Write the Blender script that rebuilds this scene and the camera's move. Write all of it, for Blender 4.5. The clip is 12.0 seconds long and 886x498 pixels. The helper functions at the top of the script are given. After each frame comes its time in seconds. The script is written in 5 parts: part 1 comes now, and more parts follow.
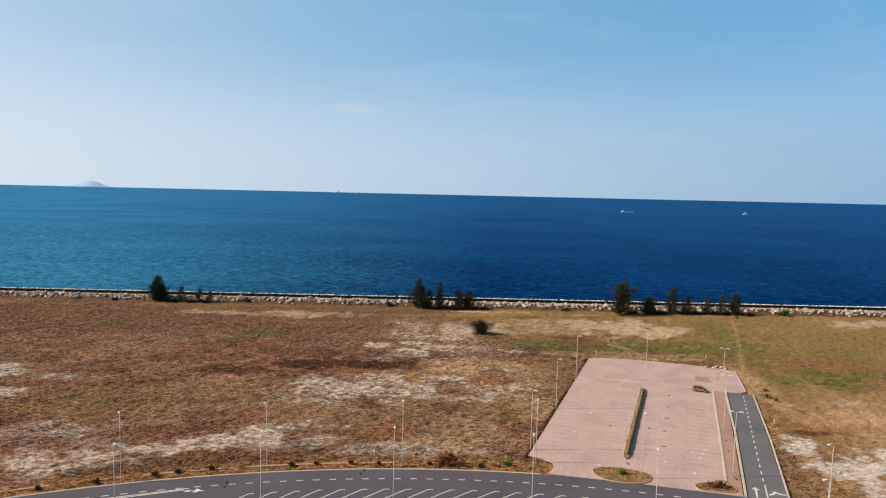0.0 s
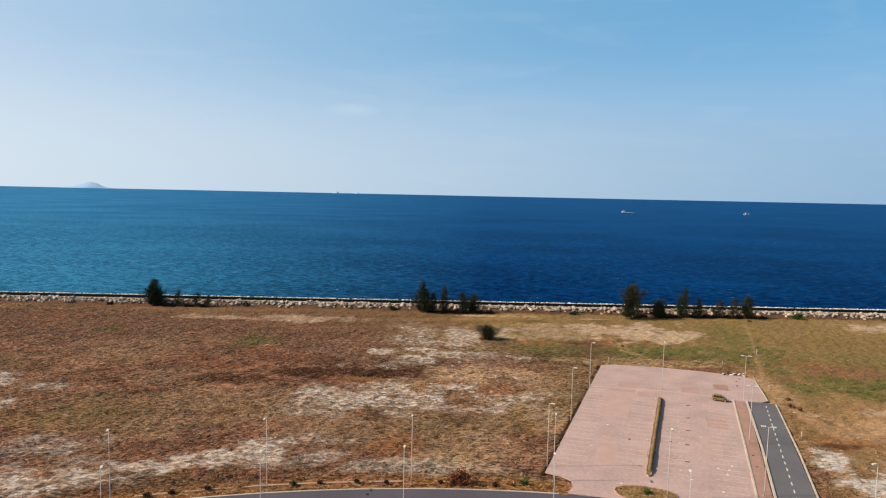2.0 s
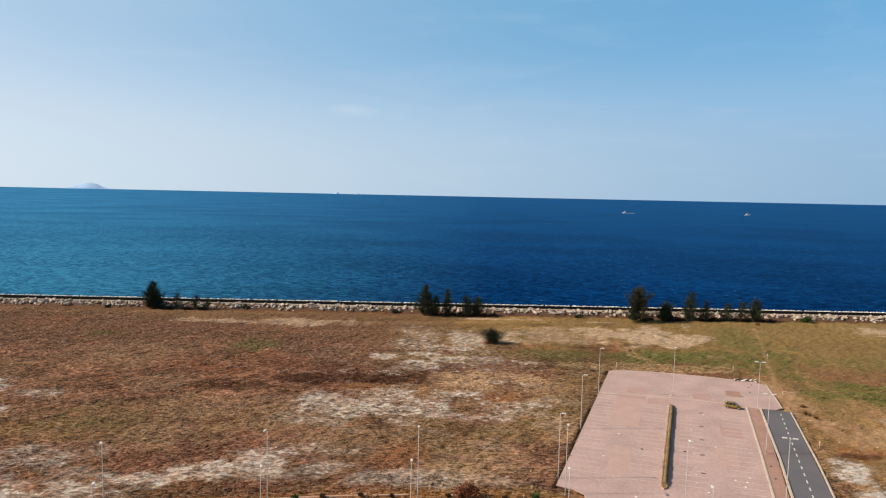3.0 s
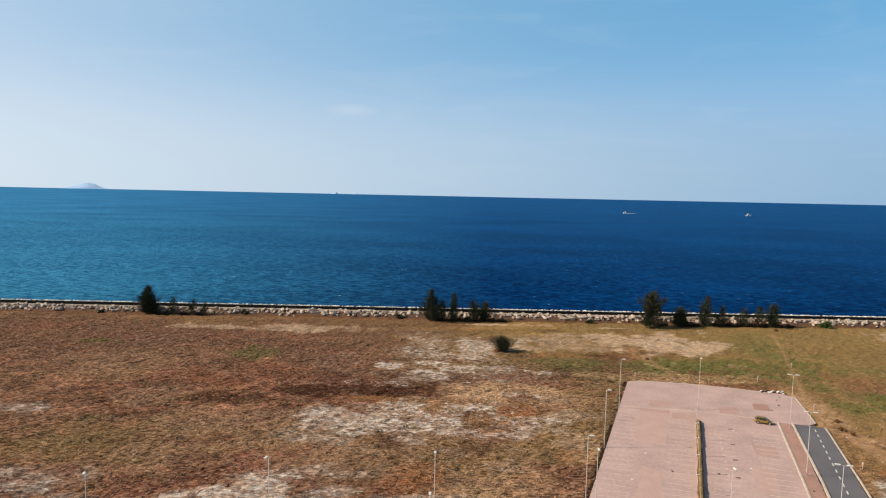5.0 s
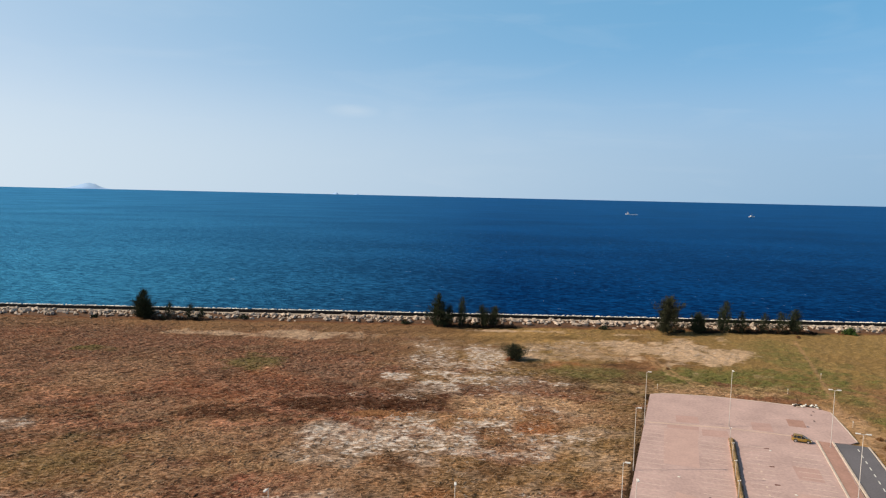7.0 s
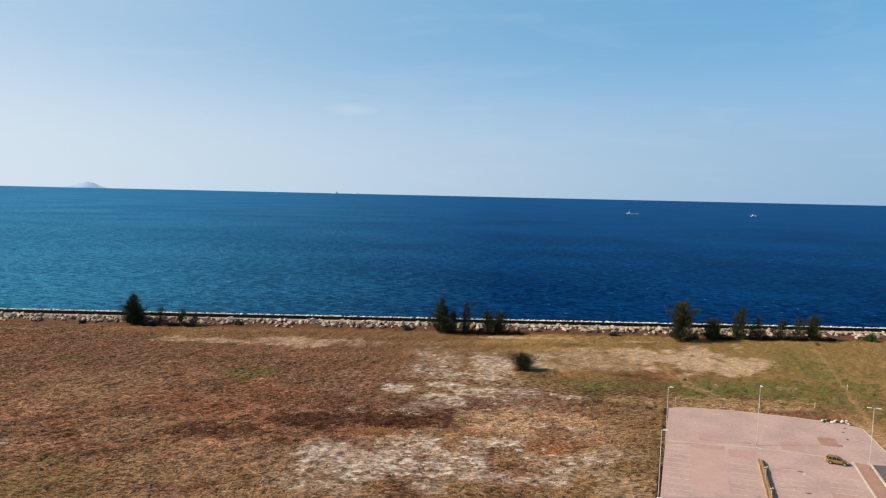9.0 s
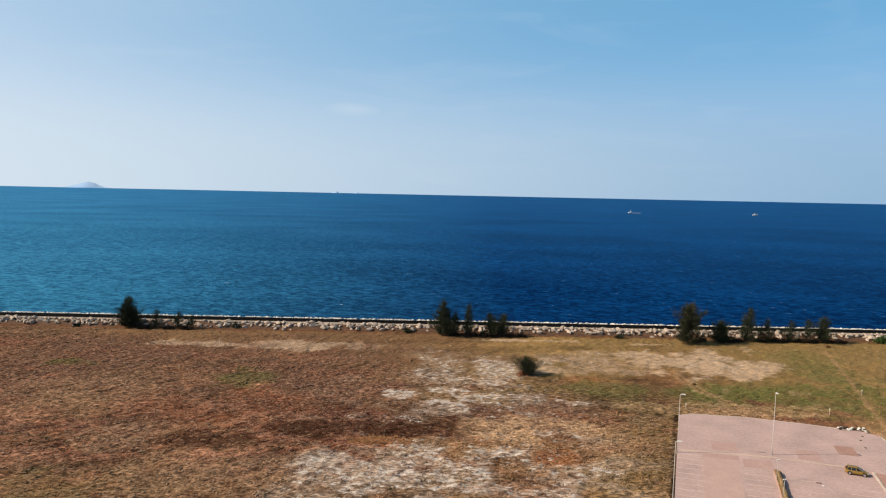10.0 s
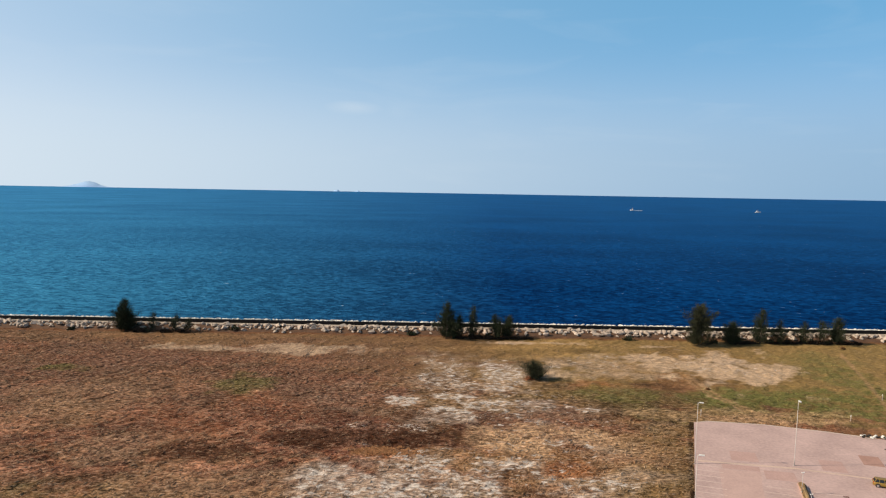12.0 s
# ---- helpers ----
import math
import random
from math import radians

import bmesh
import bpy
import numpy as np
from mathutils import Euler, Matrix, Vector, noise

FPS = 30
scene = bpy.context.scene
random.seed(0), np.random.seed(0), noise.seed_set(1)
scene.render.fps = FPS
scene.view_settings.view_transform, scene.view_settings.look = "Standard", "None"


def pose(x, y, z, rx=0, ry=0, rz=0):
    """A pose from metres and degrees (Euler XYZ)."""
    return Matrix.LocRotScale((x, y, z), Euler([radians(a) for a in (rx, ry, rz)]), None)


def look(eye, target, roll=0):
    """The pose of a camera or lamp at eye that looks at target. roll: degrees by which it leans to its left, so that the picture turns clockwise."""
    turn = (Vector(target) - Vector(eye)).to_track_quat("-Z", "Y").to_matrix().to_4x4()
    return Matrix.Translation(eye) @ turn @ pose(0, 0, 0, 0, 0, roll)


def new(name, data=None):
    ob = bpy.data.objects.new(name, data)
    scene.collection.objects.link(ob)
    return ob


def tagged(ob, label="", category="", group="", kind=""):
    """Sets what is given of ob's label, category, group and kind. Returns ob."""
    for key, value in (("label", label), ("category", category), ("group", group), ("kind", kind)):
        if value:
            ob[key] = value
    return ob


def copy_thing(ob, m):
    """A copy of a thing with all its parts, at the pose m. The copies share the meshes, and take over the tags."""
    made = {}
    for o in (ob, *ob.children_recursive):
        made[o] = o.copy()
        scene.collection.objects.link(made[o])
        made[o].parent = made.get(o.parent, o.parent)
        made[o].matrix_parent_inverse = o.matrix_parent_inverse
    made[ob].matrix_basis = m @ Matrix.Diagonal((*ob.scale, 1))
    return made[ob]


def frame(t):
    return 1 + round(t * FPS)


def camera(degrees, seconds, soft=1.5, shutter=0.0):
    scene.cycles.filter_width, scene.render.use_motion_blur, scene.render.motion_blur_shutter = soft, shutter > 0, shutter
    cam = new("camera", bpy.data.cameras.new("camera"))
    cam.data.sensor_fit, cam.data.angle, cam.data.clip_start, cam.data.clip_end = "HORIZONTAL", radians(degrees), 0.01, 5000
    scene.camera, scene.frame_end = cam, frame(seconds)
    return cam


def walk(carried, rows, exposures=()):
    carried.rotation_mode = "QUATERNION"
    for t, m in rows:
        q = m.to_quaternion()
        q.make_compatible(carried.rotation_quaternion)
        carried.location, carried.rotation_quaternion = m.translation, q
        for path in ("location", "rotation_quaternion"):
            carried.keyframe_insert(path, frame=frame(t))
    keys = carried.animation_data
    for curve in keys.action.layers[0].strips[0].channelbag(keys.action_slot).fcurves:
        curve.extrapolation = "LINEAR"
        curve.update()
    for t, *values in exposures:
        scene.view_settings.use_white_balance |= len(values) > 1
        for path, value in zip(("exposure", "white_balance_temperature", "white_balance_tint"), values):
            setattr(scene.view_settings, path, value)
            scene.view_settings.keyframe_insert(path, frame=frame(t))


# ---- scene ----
cam = camera(68.0, 12.0, soft=1.2)
PATH = [
    (0, (-0.560, -2.404, 37.863), (-0.560, -0.412, 37.682), 1.3),
    (0.5, (-0.987, -1.096, 37.843), (-0.985, 0.895, 37.662), 1.2),
    (1, (-1.367, 0.263, 37.798), (-1.365, 2.255, 37.620), 1.2),
    (1.5, (-1.751, 1.730, 37.769), (-1.749, 3.722, 37.591), 1.2),
    (2, (-2.131, 3.264, 37.805), (-2.129, 5.256, 37.626), 1.2),
    (2.5, (-2.529, 4.887, 37.855), (-2.528, 6.879, 37.678), 1.2),
    (3, (-3.084, 6.588, 37.913), (-3.082, 8.580, 37.736), 1.2),
    (5, (-5.329, 13.873, 38.099), (-5.323, 15.865, 37.922), 1.2),
    (5.5, (-5.884, 15.770, 38.072), (-5.878, 17.762, 37.896), 1.2),
    (6, (-6.462, 17.766, 38.032), (-6.456, 19.758, 37.856), 1.2),
    (6.5, (-6.964, 19.791, 37.968), (-6.958, 21.783, 37.793), 1.2),
    (7, (-7.397, 21.801, 37.950), (-7.392, 23.793, 37.775), 1.3),
    (9, (-8.384, 29.629, 38.302), (-8.378, 31.621, 38.124), 1.3),
    (9.5, (-8.537, 31.590, 38.332), (-8.530, 33.582, 38.153), 1.2),
    (10, (-8.669, 33.480, 38.367), (-8.665, 35.472, 38.187), 1.2),
    (10.5, (-8.838, 35.158, 38.432), (-8.833, 37.150, 38.253), 1.2),
    (11, (-9.028, 36.543, 38.512), (-9.024, 38.536, 38.340), 1.2),
    (11.5, (-9.178, 37.482, 38.549), (-9.175, 39.474, 38.372), 1.1),
    (12, (-9.337, 38.060, 38.522), (-9.336, 40.051, 38.336), 1.0),
]
TRUE_SIZE = 1.35                    # metres for each unit of the plan below: parking bays 2.4 m, lamps 12 m, the small car 3.6 m
walk(cam, [(t, look(Vector(eye) * TRUE_SIZE, Vector(target) * TRUE_SIZE, roll)) for t, eye, target, roll in PATH])

# ---------------------------------------------------------------- world and sun
SUN_ELEVATION = radians(35)
SUN_BEARING = radians(266)          # clockwise from +y: the sun stands over -x, a little behind the viewer
world = bpy.data.worlds.new("sky")
scene.world = world
world.use_nodes = True
wn = world.node_tree
sky = wn.nodes.new("ShaderNodeTexSky")
sky.sky_type = "NISHITA"
sky.sun_disc = False
sky.sun_elevation = SUN_ELEVATION
sky.sun_rotation = SUN_BEARING
sky.altitude = 40
sky.air_density = 0.36
sky.dust_density = 0.9
sky.ozone_density = 1.6
tint, veil = wn.nodes.new("ShaderNodeMix"), wn.nodes.new("ShaderNodeMix")
for node, kind in ((tint, "MULTIPLY"), (veil, "ADD")):
    node.data_type, node.blend_type = "RGBA", kind
    node.inputs["Factor"].default_value = 1.0
tint.inputs["B"].default_value = (0.65, 0.385, 0.26, 1)
veil.inputs["B"].default_value = (0.10, 1.12, 2.05, 1)
wn.links.new(sky.outputs[0], tint.inputs["A"])
wn.links.new(tint.outputs["Result"], veil.inputs["A"])
# sea haze: thick along the horizon, thicker and whiter towards the sun
def world_node(kind, **values):
    node = wn.nodes.new(kind)
    for key, value in values.items():
        node.inputs[key.replace("_", " ")].default_value = value
    return node


heading, axes = wn.nodes.new("ShaderNodeTexCoord"), wn.nodes.new("ShaderNodeSeparateXYZ")
sunward = world_node("ShaderNodeMapRange", From_Min=0.55, From_Max=-0.62, To_Min=0.0, To_Max=1.0)
low = world_node("ShaderNodeMapRange", From_Min=0.0, From_Max=0.235, To_Min=0.08, To_Max=1.0)
low.interpolation_type = "SMOOTHERSTEP"
side = world_node("ShaderNodeMapRange", From_Min=0.0, From_Max=1.0, To_Min=1.0, To_Max=0.52)
clear_air, thick = wn.nodes.new("ShaderNodeMath"), wn.nodes.new("ShaderNodeMath")
clear_air.operation, thick.operation = "MULTIPLY", "SUBTRACT"
thick.inputs[0].default_value = 1.0
haze, hazed = wn.nodes.new("ShaderNodeMix"), wn.nodes.new("ShaderNodeMix")
haze.data_type = hazed.data_type = "RGBA"
haze.inputs["A"].default_value, haze.inputs["B"].default_value = (1.22, 1.91, 2.66, 1), (2.68, 3.10, 3.45, 1)
wn.links.new(heading.outputs["Generated"], axes.inputs[0])
wn.links.new(axes.outputs["X"], sunward.inputs["Value"])
wn.links.new(axes.outputs["Z"], low.inputs["Value"])
wn.links.new(sunward.outputs[0], side.inputs["Value"])
wn.links.new(sunward.outputs[0], haze.inputs["Factor"])
wn.links.new(low.outputs[0], clear_air.inputs[0])
wn.links.new(side.outputs[0], clear_air.inputs[1])
wn.links.new(clear_air.outputs[0], thick.inputs[1])
wn.links.new(thick.outputs[0], hazed.inputs["Factor"])
# the blue deepens towards the zenith
high, deepen = world_node("ShaderNodeMapRange", From_Min=0.27, From_Max=0.50, To_Min=1.0, To_Max=0.11), wn.nodes.new("ShaderNodeVectorMath")
deepen.operation = "SCALE"
wn.links.new(axes.outputs["Z"], high.inputs["Value"])
wn.links.new(veil.outputs["Result"], deepen.inputs[0])
wn.links.new(high.outputs[0], deepen.inputs["Scale"])
wn.links.new(deepen.outputs[0], hazed.inputs["A"])
wn.links.new(haze.outputs["Result"], hazed.inputs["B"])
stretch, cirrus, wisp, streaked = (wn.nodes.new(kind) for kind in ("ShaderNodeMapping", "ShaderNodeTexNoise", "ShaderNodeMapRange", "ShaderNodeMix"))
stretch.inputs["Scale"].default_value = (3.0, 3.0, 17.0)
cirrus.inputs["Scale"].default_value, cirrus.inputs["Detail"].default_value, cirrus.inputs["Distortion"].default_value = 1.6, 6, 0.6
wisp.inputs["From Min"].default_value, wisp.inputs["From Max"].default_value, wisp.inputs["To Max"].default_value = 0.54, 0.80, 0.12
streaked.data_type = "RGBA"
streaked.inputs["B"].default_value = (2.7, 3.05, 3.35, 1)
wn.links.new(heading.outputs["Generated"], stretch.inputs["Vector"])
wn.links.new(stretch.outputs[0], cirrus.inputs["Vector"])
wn.links.new(cirrus.outputs["Fac"], wisp.inputs["Value"])
wn.links.new(wisp.outputs[0], streaked.inputs["Factor"])
wn.links.new(hazed.outputs["Result"], streaked.inputs["A"])
offset, flat, reach, puff, torn, clouded = (wn.nodes.new(kind) for kind in ("ShaderNodeVectorMath", "ShaderNodeVectorMath", "ShaderNodeVectorMath", "ShaderNodeMapRange", "ShaderNodeMath", "ShaderNodeMix"))
offset.operation, flat.operation, reach.operation, torn.operation, clouded.data_type = "SUBTRACT", "MULTIPLY", "LENGTH", "MULTIPLY", "RGBA"
offset.inputs[1].default_value, flat.inputs[1].default_value = (-0.135, 0.984, 0.115), (22, 22, 90)
puff.inputs["From Min"].default_value, puff.inputs["From Max"].default_value, puff.inputs["To Max"].default_value = 1.0, 0.2, 0.55
clouded.inputs["B"].default_value = (2.7, 3.05, 3.35, 1)
wn.links.new(heading.outputs["Generated"], offset.inputs[0])
wn.links.new(offset.outputs[0], flat.inputs[0])
wn.links.new(flat.outputs[0], reach.inputs[0])
wn.links.new(reach.outputs["Value"], puff.inputs["Value"])
wn.links.new(puff.outputs[0], torn.inputs[0])
wn.links.new(cirrus.outputs["Fac"], torn.inputs[1])
wn.links.new(torn.outputs[0], clouded.inputs["Factor"])
wn.links.new(streaked.outputs["Result"], clouded.inputs["A"])
wn.links.new(clouded.outputs["Result"], wn.nodes["Background"].inputs[0])
wn.nodes["Background"].inputs[1].default_value = 0.25
sun = new("sun", bpy.data.lights.new("sun", "SUN"))
sun.data.energy = 5.0
sun.data.angle = radians(0.55)
sun.data.color = (1.0, 0.825, 0.605)
sun_from = Vector((math.sin(SUN_BEARING) * math.cos(SUN_ELEVATION), math.cos(SUN_BEARING) * math.cos(SUN_ELEVATION), math.sin(SUN_ELEVATION)))
sun.matrix_world = look(sun_from * 300, (0, 0, 0))
scene.view_settings.exposure = 0.0

# ---------------------------------------------------------------- helpers
def part(name, bm, material, parent=None, label="", smooth=False):
    """Link a bmesh (or a mesh) as one object, under parent if there is one."""
    if isinstance(bm, bmesh.types.BMesh):
        me = bpy.data.meshes.new(name)
        bm.to_mesh(me)
        bm.free()
    else:
        me = bm
    if smooth:
        for p in me.polygons:
            p.use_smooth = True
    if material and not me.materials:
        me.materials.append(material)
    ob = new(name, me)
    if parent:
        ob.parent = parent
    if label:
        ob["label"] = label
    return ob


def empty(name, m=None):
    ob = new(name)
    ob.empty_display_size = 0.2
    if m is not None:
        ob.matrix_world = m
    return ob


def add_box(bm, cx, cy, cz, sx, sy, sz, bevel=0.0, m=None):
    vs = bmesh.ops.create_cube(bm, size=1.0, matrix=Matrix.Translation((cx, cy, cz)) @ Matrix.Diagonal((sx, sy, sz, 1)))["verts"]
    if bevel:
        es = list({e for v in vs for e in v.link_edges})
        r = bmesh.ops.bevel(bm, geom=es, offset=bevel, segments=2, affect="EDGES", profile=0.6)
        vs = list({v for f in r["faces"] for v in f.verts} | {v for v in vs if v.is_valid})
    if m is not None:
        bmesh.ops.transform(bm, matrix=m, verts=[v for v in vs if v.is_valid])
    return vs


def box(cx, cy, cz, sx, sy, sz, bevel=0.0):
    bm = bmesh.new()
    add_box(bm, cx, cy, cz, sx, sy, sz, bevel)
    return bm


def add_tube(bm, points, radii, sides=8, cap=True):
    """A tapered tube along points."""
    rings = []
    pts = [Vector(p) for p in points]
    for i, p in enumerate(pts):
        d = (pts[min(i + 1, len(pts) - 1)] - pts[max(i - 1, 0)]).normalized()
        a = d.orthogonal().normalized() if abs(d.z) < 0.99 else Vector((1, 0, 0))
        b = d.cross(a).normalized()
        a = b.cross(d)
        rings.append([bm.verts.new(p + radii[i] * (math.cos(k) * a + math.sin(k) * b)) for k in [2 * math.pi * j / sides for j in range(sides)]])
    for r0, r1 in zip(rings, rings[1:]):
        for j in range(sides):
            bm.faces.new((r0[j], r0[(j + 1) % sides], r1[(j + 1) % sides], r1[j]))
    if cap:
        bm.faces.new(list(reversed(rings[0])))
        bm.faces.new(rings[-1])


def tube(points, radii, sides=8):
    bm = bmesh.new()
    add_tube(bm, points, radii, sides)
    bmesh.ops.recalc_face_normals(bm, faces=bm.faces)
    return bm


def slab(outline, z0, z1):
    """A flat slab with the given outline (counter-clockwise, x and y)."""
    bm = bmesh.new()
    top = [bm.verts.new((x, y, z1)) for x, y in outline]
    low = [bm.verts.new((x, y, z0)) for x, y in outline]
    bm.faces.new(top)
    n = len(top)
    for i in range(n):
        bm.faces.new((low[i], low[(i + 1) % n], top[(i + 1) % n], top[i]))
    bmesh.ops.recalc_face_normals(bm, faces=bm.faces)
    return bm


def rounded(outline, times=2):
    """The outline with its corners cut off again and again."""
    for _ in range(times):
        out = []
        for (x0, y0), (x1, y1) in zip(outline, outline[1:] + outline[:1]):
            out += [(x0 * 0.75 + x1 * 0.25, y0 * 0.75 + y1 * 0.25), (x0 * 0.25 + x1 * 0.75, y0 * 0.25 + y1 * 0.75)]
        outline = out
    return outline


def ribbon(points, width, z0, z1, bevel=0.0):
    """A raised strip that follows points, width wide."""
    bm = bmesh.new()
    pts = [Vector((x, y, 0)) for x, y in points]
    prev = None
    n = len(pts)
    for i, p in enumerate(pts):
        d = (pts[min(i + 1, n - 1)] - pts[max(i - 1, 0)]).normalized()
        s = Vector((-d.y, d.x, 0)) * width / 2
        c = s * (1 - bevel)
        row = [bm.verts.new(p + s + Vector((0, 0, z0))), bm.verts.new(p + s + Vector((0, 0, z1 - bevel * width * 0.4))), bm.verts.new(p + c + Vector((0, 0, z1))),
               bm.verts.new(p - c + Vector((0, 0, z1))), bm.verts.new(p - s + Vector((0, 0, z1 - bevel * width * 0.4))), bm.verts.new(p - s + Vector((0, 0, z0)))]
        if prev:
            for a in range(5):
                bm.faces.new((prev[a], prev[a + 1], row[a + 1], row[a]))
        else:
            bm.faces.new(row)
        prev = row
    bm.faces.new(list(reversed(prev)))
    bmesh.ops.recalc_face_normals(bm, faces=bm.faces)
    return bm


def vnoise(x, y, scale, seed=0):
    """Smooth value noise, 0 to 1, for arrays of places."""
    x, y = np.asarray(x, float) / scale + seed * 17.3, np.asarray(y, float) / scale + seed * 9.1
    ix, iy = np.floor(x).astype(np.int64), np.floor(y).astype(np.int64)
    fx, fy = x - ix, y - iy
    fx, fy = fx * fx * (3 - 2 * fx), fy * fy * (3 - 2 * fy)

    def lattice(i, j):
        h = (i * 374761393 + j * 668265263 + seed * 974711) & 0x7FFFFFFF
        h = ((h ^ (h >> 13)) * 1274126177) & 0x7FFFFFFF
        return ((h ^ (h >> 16)) & 0xFFFF) / 65535.0
    a, b, c, d = lattice(ix, iy), lattice(ix + 1, iy), lattice(ix, iy + 1), lattice(ix + 1, iy + 1)
    return (a * (1 - fx) + b * fx) * (1 - fy) + (c * (1 - fx) + d * fx) * fy


def fbm(x, y, scale, seed=0, octaves=4):
    total, amp, norm = 0.0, 1.0, 0.0
    for k in range(octaves):
        total = total + amp * vnoise(x, y, scale / 2 ** k, seed + k)
        norm += amp
        amp *= 0.55
    return total / norm


def step(a, b, v):
    k = np.clip((v - a) / (b - a), 0, 1)
    return k * k * (3 - 2 * k)


def inside(x, y, outline):
    """Whether places lie in a polygon."""
    hit = np.zeros(np.shape(x), bool)
    for (x0, y0), (x1, y1) in zip(outline, outline[1:] + outline[:1]):
        if y0 != y1:
            hit ^= ((y0 > y) != (y1 > y)) & (x < (x1 - x0) * (y - y0) / (y1 - y0) + x0)
    return hit


def near_line(x, y, a, b):
    """Distance from places to a stretch of line."""
    ax, ay, dx, dy = a[0], a[1], b[0] - a[0], b[1] - a[1]
    k = np.clip(((x - ax) * dx + (y - ay) * dy) / (dx * dx + dy * dy), 0, 1)
    return np.hypot(x - ax - k * dx, y - ay - k * dy)


# ---------------------------------------------------------------- materials
def material(name, colour, rough=0.8, metal=0.0, fine=6.0, coarse=0.4, amount=0.25, bump=0.2, dark=None, per_object=0.0, spec=0.5):
    """A surface with grain and stains at two scales, in metres."""
    m = bpy.data.materials.new(name)
    m.use_nodes = True
    nt = m.node_tree
    n, l = nt.nodes, nt.links
    bsdf = n["Principled BSDF"]
    bsdf.inputs["Roughness"].default_value = rough
    bsdf.inputs["Metallic"].default_value = metal
    bsdf.inputs["Specular IOR Level"].default_value = spec
    geo = n.new("ShaderNodeNewGeometry")
    grain, stain = n.new("ShaderNodeTexNoise"), n.new("ShaderNodeTexNoise")
    grain.inputs["Scale"].default_value, stain.inputs["Scale"].default_value = fine, coarse
    grain.inputs["Detail"].default_value = stain.inputs["Detail"].default_value = 5
    for tex in (grain, stain):
        l.new(geo.outputs["Position"], tex.inputs["Vector"])
    low = dark or tuple(c * (1 - amount) for c in colour)
    high = tuple(min(1, c * (1 + amount * 0.7)) for c in colour)
    ramp = n.new("ShaderNodeMix")
    ramp.data_type = "RGBA"
    ramp.inputs["A"].default_value, ramp.inputs["B"].default_value = (*low, 1), (*high, 1)
    add = n.new("ShaderNodeMath")
    add.operation = "ADD"
    l.new(grain.outputs["Fac"], add.inputs[0])
    l.new(stain.outputs["Fac"], add.inputs[1])
    spread = n.new("ShaderNodeMapRange")
    spread.inputs["From Min"].default_value, spread.inputs["From Max"].default_value = 0.7, 1.3
    l.new(add.outputs[0], spread.inputs["Value"])
    l.new(spread.outputs[0], ramp.inputs["Factor"])
    colour_out = ramp.outputs["Result"]
    if per_object:
        info, hue = n.new("ShaderNodeObjectInfo"), n.new("ShaderNodeHueSaturation")
        vary = n.new("ShaderNodeMapRange")
        vary.inputs["To Min"].default_value, vary.inputs["To Max"].default_value = 1 - per_object, 1 + per_object
        l.new(info.outputs["Random"], vary.inputs["Value"])
        l.new(vary.outputs[0], hue.inputs["Value"])
        l.new(colour_out, hue.inputs["Color"])
        colour_out = hue.outputs[0]
    l.new(colour_out, bsdf.inputs["Base Color"])
    if bump:
        b = n.new("ShaderNodeBump")
        b.inputs["Strength"].default_value = bump
        b.inputs["Distance"].default_value = 0.05
        l.new(grain.outputs["Fac"], b.inputs["Height"])
        l.new(b.outputs[0], bsdf.inputs["Normal"])
    return m


